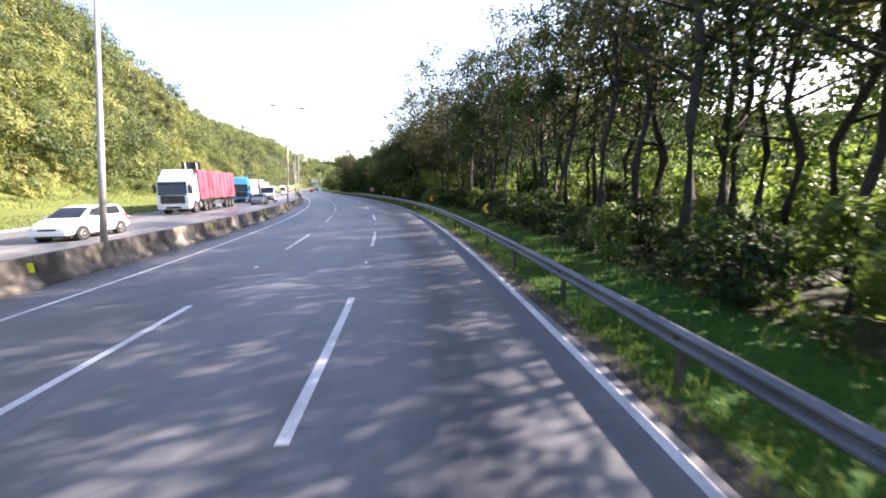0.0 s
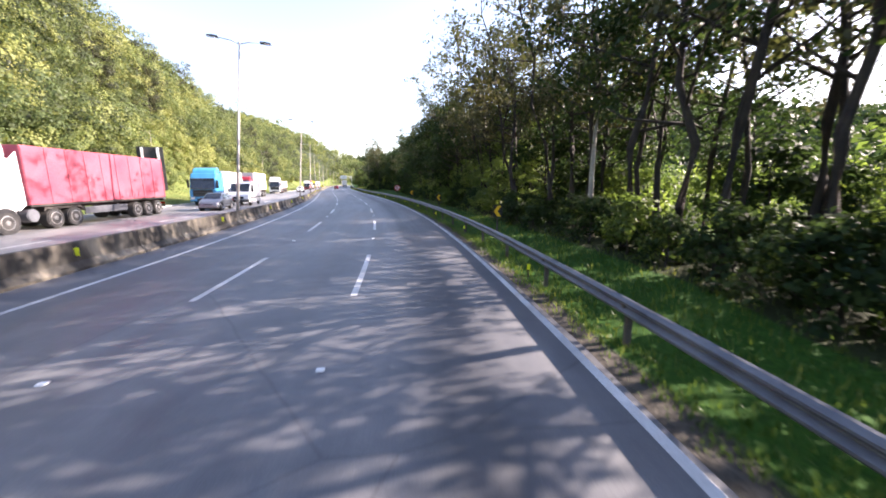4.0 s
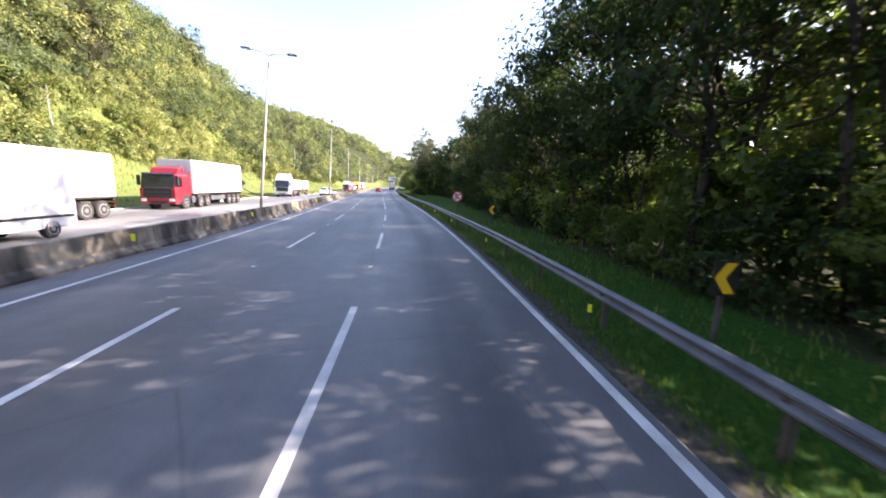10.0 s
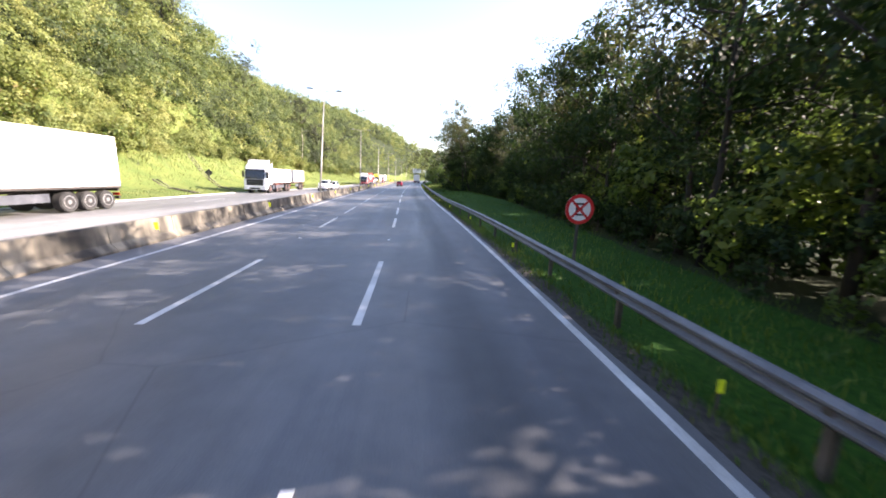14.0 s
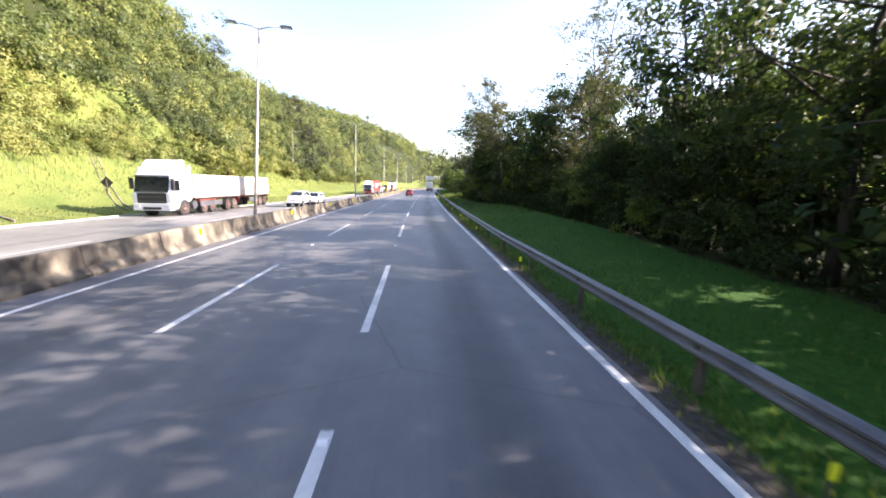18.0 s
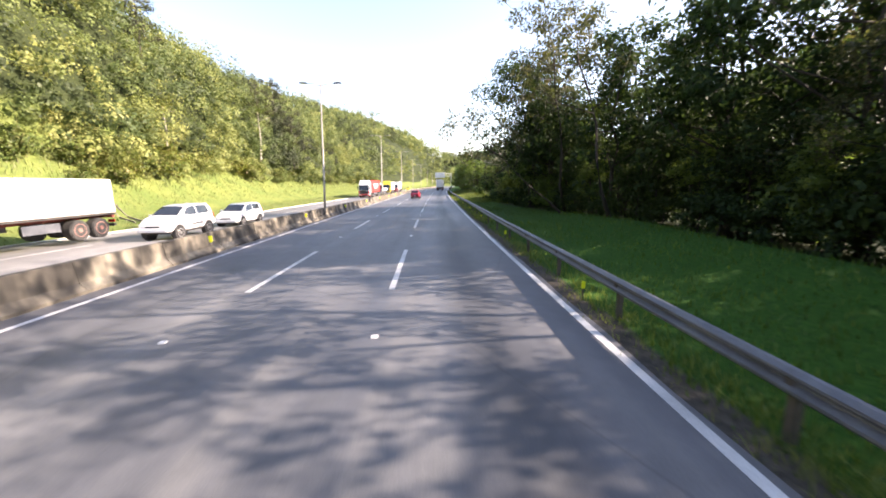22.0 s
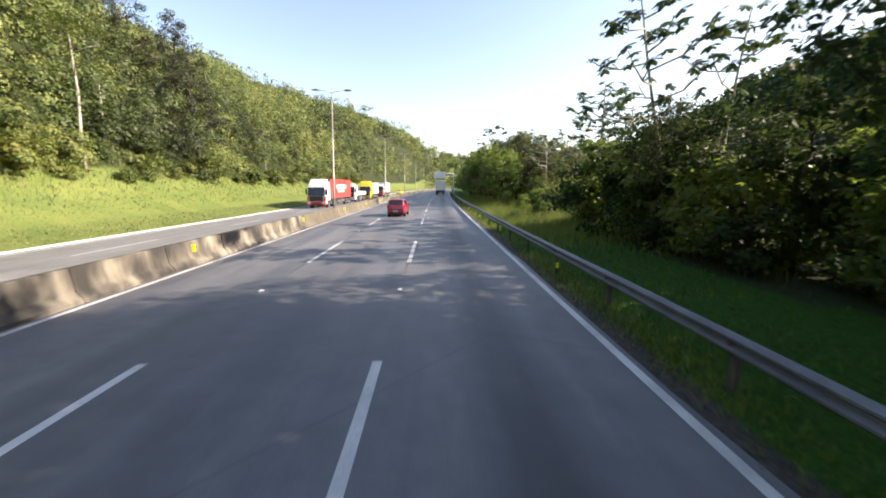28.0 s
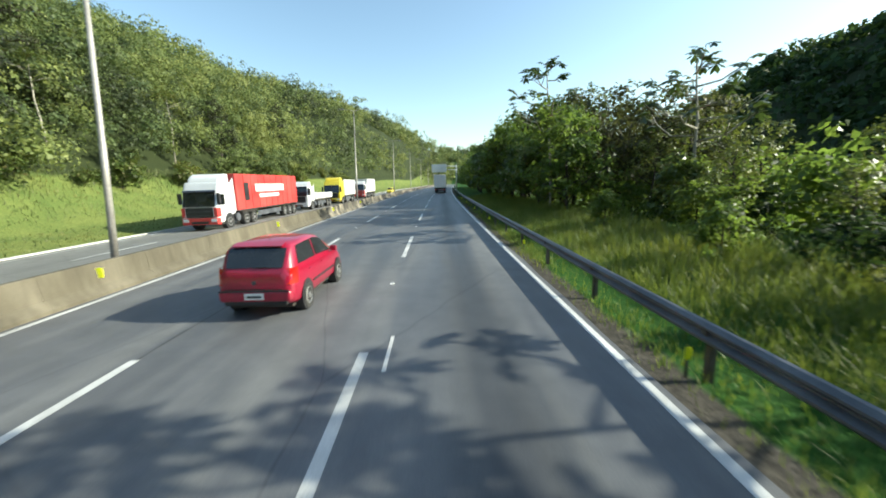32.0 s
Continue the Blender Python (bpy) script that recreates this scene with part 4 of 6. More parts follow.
# ---- trees ----
def grow(seed, height, spread, bare, limbs, leaf, per, clump, leaves, bark, droop=0.0, thin=1.0, width=0.55, sub=2):
    """Trunk and crown meshes of one tree: a bent tapered trunk, limbs and twigs, and leaves in clumps at their ends."""
    rng = np.random.default_rng(seed)
    V, F = [], []
    def add(pts, rad, seg):
        v, f = tube_data(pts, rad, seg)
        o = len(V)
        V.extend(v)
        F.extend([tuple(i + o for i in q) for q in f])
    k = 7
    lean = rng.normal(0, 0.035 * height, 2)
    tp = [np.array([lean[0] * (i / k) ** 1.5 + rng.normal(0, 0.009 * height) * (i > 0), lean[1] * (i / k) ** 1.5 + rng.normal(0, 0.009 * height) * (i > 0), height * 0.93 * i / k - (0.3 if i == 0 else 0)]) for i in range(k + 1)]
    r0 = 0.0135 * height * thin + 0.03
    add(tp, [r0 * (1.35 if i == 0 else 1 - 0.82 * i / k) for i in range(k + 1)], 8)
    cl = [tp[-1], tp[-1] + np.array([0, 0, height * 0.05])]
    for i in range(limbs):
        f = bare + (0.97 - bare) * (i + rng.uniform(0, 0.8)) / limbs
        q = f * k
        a = int(min(q, k - 1))
        base = tp[a] + (tp[a + 1] - tp[a]) * (q - a)
        az = i * 2.4 + rng.normal(0, 0.35)
        ln = spread * (1.12 - 0.62 * (f - bare) / (1 - bare + 1e-6)) * rng.uniform(0.65, 1.15)
        up = rng.uniform(0.15, 0.75) - droop
        d = np.array([math.cos(az), math.sin(az), up])
        mid = base + d * ln * 0.5 + rng.normal(0, 0.06 * ln, 3)
        tip = base + d * ln + np.array([0, 0, 0.12 * ln]) + rng.normal(0, 0.08 * ln, 3)
        rl = r0 * 0.42 * (1.1 - 0.6 * f)
        add([base, mid, tip], [rl, rl * 0.62, rl * 0.22], 4)
        cl += [tip, mid + (tip - mid) * 0.45]
        for _ in range(sub):
            o = mid + (tip - mid) * rng.uniform(-0.3, 0.6)
            e = o + unit(rng.normal(0, 1, 3) + d * 0.6 + np.array([0, 0, 0.3])) * ln * rng.uniform(0.3, 0.55)
            add([o, (o + e) / 2 + rng.normal(0, 0.04 * ln, 3), e], [rl * 0.4, rl * 0.28, rl * 0.12], 3)
            cl.append(e)
    cl = np.array(cl)
    C, O = [], []
    mid = np.array([tp[-1][0] * 0.6, tp[-1][1] * 0.6, height * (bare + 1) * 0.5])
    for c in cl:
        n = int(per * rng.uniform(0.5, 1.4))
        d = rng.normal(0, 1, (n, 3))
        d = unit(d) * (rng.uniform(0, 1, (n, 1)) ** 0.45)
        r = clump * rng.uniform(0.65, 1.25)
        C.append(c + d * r * np.array([1, 1, 0.62]))
        O.append(unit(d * 0.7 + unit((c - mid)[None]) * 0.5))
    crown = quad_mesh("crown", leaf_quads(rng, np.concatenate(C), np.concatenate(O), leaf, width), leaves)
    return raw_mesh("trunk", V, F, bark, True), crown


def tree_thing(name, meshes, m, label, category="tree", group=""):
    ob = group_empty(name, m)
    for nm, me in zip(("trunk", "crown"), meshes):
        p = new(nm, me)
        p.parent = ob
    return tagged(ob, label, category, group)


def ground_place(s, n, turn=0.0, size=1.0, sink=0.0):
    return place(s, n, float(ground_z(s, n)) - sink, turn, size)


def sized_copy(ob, m):
    """A copy whose size is that of m alone."""
    return copy_thing(ob, m @ Matrix.Diagonal((1 / ob.scale.x, 1 / ob.scale.y, 1 / ob.scale.z, 1)))


rt = random.Random(11)
WOOD = []
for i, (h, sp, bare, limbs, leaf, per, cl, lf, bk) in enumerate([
        (12.0, 3.6, 0.34, 13, 0.27, 48, 0.9, LEAF_SHADED, BARK_DARK), (13.5, 3.9, 0.42, 13, 0.25, 46, 0.9, LEAF_OLIVE, BARK_DARK),
        (11.0, 3.4, 0.25, 14, 0.29, 50, 0.9, LEAF_SHADED, BARK_DARK), (14.5, 3.3, 0.48, 12, 0.25, 44, 0.9, LEAF_OLIVE, BARK_DARK),
        (10.0, 3.2, 0.20, 14, 0.30, 62, 0.95, LEAF_FRESH, BARK_DARK), (12.5, 3.0, 0.48, 11, 0.25, 46, 0.9, LEAF_SHADED, BARK_PALE),
        (11.5, 3.8, 0.12, 16, 0.36, 34, 1.15, LEAF_SHADED, BARK_DARK),
        (14.5, 3.7, 0.36, 14, 0.22, 34, 0.8, LEAF_OLIVE, BARK_DARK), (13.0, 3.5, 0.30, 14, 0.23, 36, 0.8, LEAF_SHADED, BARK_DARK)]):
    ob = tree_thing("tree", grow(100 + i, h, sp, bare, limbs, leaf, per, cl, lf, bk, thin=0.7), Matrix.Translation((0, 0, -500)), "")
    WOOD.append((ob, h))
LABEL_WOOD = ["tall broadleaf tree with dark green leaves beside the road", "tall slender tree with olive leaves and a dark trunk", "leafy dark green tree at the wood's edge",
              "high thin tree with a sparse olive crown", "fresh green broadleaf tree lit from behind", "tall tree with a pale trunk and dark leaves", "dense dark tree deep in the wood",
              "tall thin tree with dark limbs and few olive leaves", "open dark tree with bare limbs showing through its crown"]
used = set()


GAPS = ((92.0, 94.5), (126.5, 130.5), (138.5, 141.0), (149.0, 152.0), (163.0, 166.5))          # clearings between the tall trees


def plant(kind, s, n, size, turn):
    if size > 0.62 and n < 40 and any(a < s < b for a, b in GAPS):
        size = min(size, 0.55)
    ob, h = WOOD[kind]
    m = ground_place(s, n, turn, size, 0.05)
    if kind not in used:
        used.add(kind)
        ob.matrix_basis = m
        return tagged(ob, LABEL_WOOD[kind], "tree", "wood beside the road")
    return sized_copy(ob, m)


def wood_height(s):
    return float(np.interp(s, [-20, 30, 50, 58, 80, 95, 105, 110.5, 112, 114.8, 115.8, 118.4, 119.6, 126, 131, 136, 148, 157, 161, 165, 175],
                           [1.0, 1.05, 1.0, 0.9, 1.0, 1.0, 1.08, 1.05, 0.8, 0.76, 1.1, 1.1, 0.68, 0.75, 1.0, 1.1, 1.1, 1.0, 0.62, 0.5, 0.42]))


s = -14.0
while s < 172:
    e = float(lawn_edge(s))
    k = rt.choice([7, 8, 7, 5, 8] if s < 46 else [1, 7, 3, 1] if s < 66 else [0, 0, 2, 2, 2, 0, 1])
    plant(k, s + rt.uniform(-1, 1), e + rt.uniform(0.3, 2.2), wood_height(s) * rt.uniform(0.85, 1.12), rt.uniform(0, 360))
    s += rt.uniform(2.3, 3.7) if s < 26 else rt.uniform(1.9, 2.9) if s < 66 else rt.uniform(2.0, 3.1) if s < 159 else rt.uniform(3.2, 4.4)
s = -16.0
while s < 170:
    e = float(lawn_edge(s))
    k = rt.choice([8, 7, 8, 8, 7] if s < 46 else [0, 1, 2, 2, 4])
    plant(k, s + rt.uniform(-1, 1), e + rt.uniform(4.0, 7.0), wood_height(s) * rt.uniform(0.9, 1.1), rt.uniform(0, 360))
    s += rt.uniform(3.0, 4.6)
s = -12.0
while s < 164:
    plant(6, s, float(lawn_edge(s)) + rt.uniform(7, 13), wood_height(s) * rt.uniform(0.5, 0.72), rt.uniform(0, 360))
    s += rt.uniform(4.2, 6.2) if s < 62 else rt.uniform(2.2, 3.4) if s < 88 else rt.uniform(3.4, 5.0)


# dense young trees along the edge where the wood is darkest; fresh-green ones imitate sunlit leaves
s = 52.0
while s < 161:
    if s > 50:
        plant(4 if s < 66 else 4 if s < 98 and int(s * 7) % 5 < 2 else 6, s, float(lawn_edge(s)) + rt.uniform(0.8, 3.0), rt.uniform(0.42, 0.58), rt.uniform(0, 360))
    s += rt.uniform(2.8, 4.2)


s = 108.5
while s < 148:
    # lighter fresh-green trees among the dark ones imitate sunlit specks by leaf colour
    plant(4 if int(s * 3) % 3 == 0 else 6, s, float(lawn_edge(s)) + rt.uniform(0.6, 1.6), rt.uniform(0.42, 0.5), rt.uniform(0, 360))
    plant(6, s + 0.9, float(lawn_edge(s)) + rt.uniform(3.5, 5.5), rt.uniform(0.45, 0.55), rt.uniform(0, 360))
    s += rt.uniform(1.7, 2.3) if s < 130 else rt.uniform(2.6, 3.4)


for s, d, size in ((167.4, 2.2, 0.5), (169.0, 1.2, 0.46), (170.4, 2.8, 0.52), (171.9, 1.6, 0.5), (173.4, 2.6, 0.52), (175.4, 2.4, 0.46)):
    plant(6 if s < 174 else 4, s, float(lawn_edge(s)) + d, size, s * 31.0)
for s, d, kind, size in ((20.0, 5.5, 8, 1.1), (24.5, 6.2, 8, 1.1), (57.0, 3.5, 1, 1.05), (60.5, 2.2, 8, 1.0), (63.0, 5.0, 2, 1.1), (59.0, 7.0, 2, 1.1), (14.6, 3.4, 1, 0.9), (22.6, 3.2, 8, 0.95), (27.4, 4.4, 1, 0.95), (31.5, 3.0, 8, 0.95), (36.0, 4.8, 1, 1.0), (40.6, 3.0, 0, 1.0), (17.0, 4.6, 8, 0.95), (20.5, 7.5, 7, 1.0), (15.5, 9.0, 8, 1.0), (25.0, 10.5, 8, 1.05), (110.0, 4.5, 2, 0.85), (116.4, 3.4, 2, 1.1), (118.0, 5.5, 0, 1.1), (120.4, 2.4, 0, 0.66), (121.8, 5.0, 2, 0.72), (123.6, 3.0, 2, 0.7), (125.2, 5.6, 0, 0.72), (133.0, 6.5, 2, 1.25), (135.5, 4.5, 2, 1.2)):
    plant(kind, s, float(lawn_edge(s)) + d, size, s * 47.0)


# close the wood where it is darkest
for s0, s1, step, a, b in ((84.0, 107.0, 4.0, 3.0, 7.0), (151.0, 161.0, 1.7, 1.2, 4.0), (38.0, 62.0, 3.6, 3.0, 7.5)):
    s = s0
    while s < s1:
        plant(rt.choice([2, 6, 0]) if s > 62 else rt.choice([8, 1, 2]), s, float(lawn_edge(s)) + rt.uniform(a, b), rt.uniform(0.8, 0.98), rt.uniform(0, 360))
        s += step * rt.uniform(0.8, 1.2)

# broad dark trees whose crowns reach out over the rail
BROAD = tree_thing("broad_tree", grow(140, 11.6, 4.8, 0.3, 20, 0.25, 75, 1.15, LEAF_SHADED, BARK_DARK, width=0.5, sub=3), ground_place(67.5, 10.2, 20, 1.0, 0.1), "broad dense dark green tree reaching out to the road", "tree", "wood beside the road")
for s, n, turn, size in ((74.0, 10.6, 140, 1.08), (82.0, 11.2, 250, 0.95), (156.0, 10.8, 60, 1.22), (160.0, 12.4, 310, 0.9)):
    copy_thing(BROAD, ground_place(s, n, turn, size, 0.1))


# a few thin trees that lean out over the road
def leaning(name, seed, height, spread, per, s, n, tilt, turn, label, leaf=0.22):
    m = place(s, n, float(ground_z(s, n)) - 0.1) @ pose(0, 0, 0, 0, -tilt, 0) @ pose(0, 0, 0, 0, 0, turn)
    return tree_thing(name, grow(seed, height, spread, 0.45, 12, leaf, per, 0.7, LEAF_OLIVE, BARK_DARK, thin=0.42, width=0.5, sub=3), m, label, "tree", "wood beside the road")


leaning("leaning_tree", 131, 11.0, 3.0, 20, 146.0, 10.4, 47, 40, "thin sparse tree leaning out over the road")
leaning("leaning_tree", 132, 13.5, 3.2, 30, 141.0, 11.5, 14, 200, "slender tree with airy olive leaves leaning to the road")
leaning("leaning_tree", 136, 19.5, 4.0, 34, 130.6, 16.5, 1, 70, "very tall thin tree with an open olive crown over the wood")
leaning("leaning_tree", 137, 17.0, 3.8, 20, 127.0, 15.0, 4, 170, "very tall thin tree with an open olive crown over the wood")
leaning("leaning_tree", 138, 18.5, 4.5, 16, 124.0, 17.5, 2, 250, "very tall thin tree with an open olive crown over the wood")
leaning("leaning_tree", 139, 18.0, 4.5, 18, 118.6, 18.0, 3, 20, "very tall thin tree with an open olive crown over the wood")
for seed, h, sp, per, s, n, tilt, turn in ((151, 17.0, 4.0, 36, 148.6, 11.6, 5, 0), (152, 16.0, 3.8, 36, 153.2, 11.8, 3, 120), (153, 14.5, 3.4, 30, 158.0, 12.8, 2, 240)):
    leaning("leaning_tree", seed, h, sp, per, s, n, tilt, turn, "tall airy tree whose sparse crown reaches over the rail", 0.26)
for seed, h, sp, per, s, n, tilt, turn in ((154, 16.5, 3.6, 15, 58.5, 10.6, 15, 0), (155, 17.5, 3.8, 15, 52.0, 10.4, 14, 100), (156, 17.5, 3.6, 14, 46.5, 10.4, 12, 210), (157, 15.0, 3.4, 15, 63.5, 10.4, 16, 310)):
    leaning("leaning_tree", seed, h, sp, per, s, n, tilt, turn, "high thin tree with few leaves leaning over the road", 0.3)
leaning("leaning_tree", 133, 18.0, 4.2, 30, 69.0, 12.4, 8, 90, "very tall thin tree with an open crown at the bend")
leaning("leaning_tree", 134, 17.0, 4.0, 30, 63.0, 12.5, 7, 10, "very tall thin tree with an open crown at the bend")
leaning("leaning_tree", 135, 15.5, 3.8, 28, 73.0, 11.5, 6, 310, "very tall thin tree with an open crown at the bend")

# bushes under and before the trees
BUSH = []
for i, (h, sp, limbs, leaf, per, cl, lf) in enumerate([(1.8, 1.0, 9, 0.18, 28, 0.42, LEAF_SHADED), (2.4, 1.2, 10, 0.2, 28, 0.5, LEAF_FRESH), (1.4, 1.0, 9, 0.17, 28, 0.42, LEAF_SHADED),
                                                       (3.2, 1.5, 11, 0.24, 30, 0.6, LEAF_SHADED), (3.6, 1.7, 12, 0.26, 30, 0.65, LEAF_FRESH)]):
    ob = tree_thing("bush", grow(200 + i, h, sp, 0.06, limbs, leaf, per, cl, lf, BARK_DARK, thin=0.8, width=0.6, sub=2), Matrix.Translation((0, 0, -500)), "")
    BUSH.append(ob)
LABEL_BUSH = ["low dark green bush at the wood's edge", "fresh green leafy bush", "small dark bush on the verge", "tall dark green shrub under the trees", "tall bright green shrub"]
used_b = set()


def plant_bush(kind, s, n, size, turn):
    m = ground_place(s, n, turn, size, 0.1)
    if kind not in used_b:
        used_b.add(kind)
        BUSH[kind].matrix_basis = m
        return tagged(BUSH[kind], LABEL_BUSH[kind], "bush", "undergrowth beside the road")
    return sized_copy(BUSH[kind], m)


s = -8.0
while s < 200:
    e = float(lawn_edge(s))
    near = -1.0 if s < 20 else -0.3
    if s > 170:
        plant_bush(rt.choice([0, 1, 2, 1]), s, e + rt.uniform(-0.8, 3.5), rt.uniform(0.6, 1.0), rt.uniform(0, 360))
        s += rt.uniform(1.6, 3.0)
        continue
    plant_bush(rt.choice([0, 0, 2, 1] if s > 20 else [1, 1, 2, 0]), s, e + near + rt.uniform(0.0, 1.2), rt.uniform(0.7, 1.15), rt.uniform(0, 360))
    if s < 60:
        # open under the trees: low green growth, and sunlit shrubs behind
        plant_bush(rt.choice([1, 0, 2]), s + 1.0, e + rt.uniform(0.8, 3.0), rt.uniform(0.6, 0.95), rt.uniform(0, 360))
        plant_bush(rt.choice([4, 4, 1]), s + 0.4, e + rt.uniform(8.0, 15.0), rt.uniform(0.7, 1.15), rt.uniform(0, 360))
    else:
        plant_bush(rt.choice([3, 3, 3, 0, 4] if s > 72 else [4, 1, 4, 3]), s + 1.0, e + rt.uniform(1.0, 3.0), rt.uniform(0.8, 1.2), rt.uniform(0, 360))
    if s > 48 or rt.random() < 0.25:
        plant_bush(rt.choice([3, 3, 4]), s + 0.5, e + rt.uniform(4, 8), rt.uniform(0.9, 1.3), rt.uniform(0, 360))
    s += rt.uniform(1.7, 2.6)


# taller shrubs that close the view under the trees
for s0, s1, step in ((-6.0, 14.0, 3.4), (14.0, 28.0, 3.4), (28.0, 50.0, 3.4), (150.0, 161.0, 1.8), (161.0, 166.0, 3.4), (166.0, 177.0, 2.3), (177.0, 192.0, 3.6)):
    s = s0
    while s < s1:
        if s < 50:
            plant_bush(rt.choice([1, 4, 3]), s, float(lawn_edge(s)) + rt.uniform(5.5, 9.0), rt.uniform(0.8, 1.1), rt.uniform(0, 360))
            plant_bush(rt.choice([1, 2, 1, 0] if s < 20 else [0, 2, 2, 0]), s + 0.8, float(lawn_edge(s)) + rt.uniform(0.2, 2.0), rt.uniform(0.75, 1.1), rt.uniform(0, 360))
        else:
            plant_bush(rt.choice([3, 4, 1]), s, float(lawn_edge(s)) + (rt.uniform(0.2, 1.8) if s < 177 else rt.uniform(1.8, 4.0)), rt.uniform(1.0, 1.35) if s < 177 else rt.uniform(0.45, 0.75), rt.uniform(0, 360))
        s += step * rt.uniform(0.8, 1.2)


# low wood past the tall one, with slender umbrella-topped trees standing out of it
LOW = []
for i, (h, sp, limbs, leaf, per, cl, lf, bare) in enumerate([(5.5, 2.4, 13, 0.27, 44, 0.8, LEAF_FRESH, 0.12), (6.0, 2.6, 13, 0.27, 42, 0.85, LEAF_SHADED, 0.12), (6.0, 2.3, 12, 0.24, 42, 0.8, LEAF_OLIVE, 0.12),
                                                             (5.0, 2.2, 14, 0.34, 46, 0.75, LEAF_BROAD, 0.12), (6.2, 1.9, 15, 0.2, 16, 0.5, LEAF_HILL, 0.3)]):
    ob = tree_thing("small_tree", grow(300 + i, h, sp, bare, limbs, leaf, per, cl, lf, BARK_DARK, width=0.6), Matrix.Translation((0, 0, -500)), "")
    LOW.append(ob)
LABEL_LOW = ["low broad-leaved tree with fresh green leaves", "low dense dark green tree", "low tree with thin olive foliage", "low tree with large glossy mid-green leaves", "thin open tree with tangled twigs and few yellowish leaves"]
used_l = set()


def plant_low(kind, s, n, size, turn):
    m = ground_place(s, n, turn, size, 0.1)
    if kind not in used_l:
        used_l.add(kind)
        LOW[kind].matrix_basis = m
        return tagged(LOW[kind], LABEL_LOW[kind], "tree", "low wood beside the road")
    return sized_copy(LOW[kind], m)


s = 172.0
while s < 330:
    low = float(np.interp(s, [172, 180, 186, 196, 204, 224], [0.95, 0.62, 0.5, 0.75, 1.2, 1.65]))
    open_ = s < 201
    for row, (a, b) in enumerate(((2.2, 4.4) if open_ else (0.2, 1.8), (4.0, 6.5), (7.5, 12.0))):
        if rt.random() < (1.0, 0.7, 0.6)[row] or not open_:
            plant_low(rt.choice([0, 3, 4, 4] if row == 0 and open_ else [0, 3, 3, 0] if row == 0 else [2, 4, 4 if open_ else 1]), s + rt.uniform(-1, 1), float(lawn_edge(s)) + rt.uniform(a, b), rt.uniform(0.75, 1.1) * low * (1 + 0.14 * row), rt.uniform(0, 360))
    s += rt.uniform(3.2, 4.6) if open_ else rt.uniform(2.6, 3.8) * (1 if s < 250 else 1.6)


# trees on the falling ground behind it
def valley(seed):
    rng = np.random.default_rng(seed)
    S = np.concatenate([rng.uniform(-20, 100, 150), rng.uniform(100, 170, 130), rng.uniform(170, 340, 190), rng.uniform(176, 225, 90)])
    Nn = rng.uniform(0, 1, len(S)) ** 1.3 * 62 + np.where(S < 60, 20, 25)
    Nn[-90:] = rng.uniform(14.5, 24, 90)
    X, Y = far_xy(S, Nn)
    Z = ground_z(S, Nn)
    C, O = [], []
    for i in range(len(S)):
        r, h = (rng.uniform(1.6, 2.9), rng.uniform(2.5, 5.5)) if i < len(S) - 90 else (rng.uniform(1.1, 1.9), rng.uniform(0.6, 2.2))
        lobes = rng.normal(0, 0.5, (8, 3)) * r * np.array([1, 1, 0.9])
        n = 240
        d = unit(rng.normal(0, 1, (n, 3)) + np.array([0, 0, 0.2]))
        C.append(lobes[rng.integers(0, 8, n)] + d * r * 0.5 * rng.uniform(0.7, 1.1, (n, 1)) + np.array([X[i], Y[i], Z[i] + h]))
        O.append(d)
    C = np.concatenate(C)
    return leaf_quads(rng, C, np.concatenate(O), np.full(len(C), 0.42), 0.6, flat=0.3)


tagged(new("valley_wood", quad_mesh("valley_wood", valley(21), LEAF_FRESH)), "leafy green wood on the falling ground behind the verge", "wood", kind="stuff")


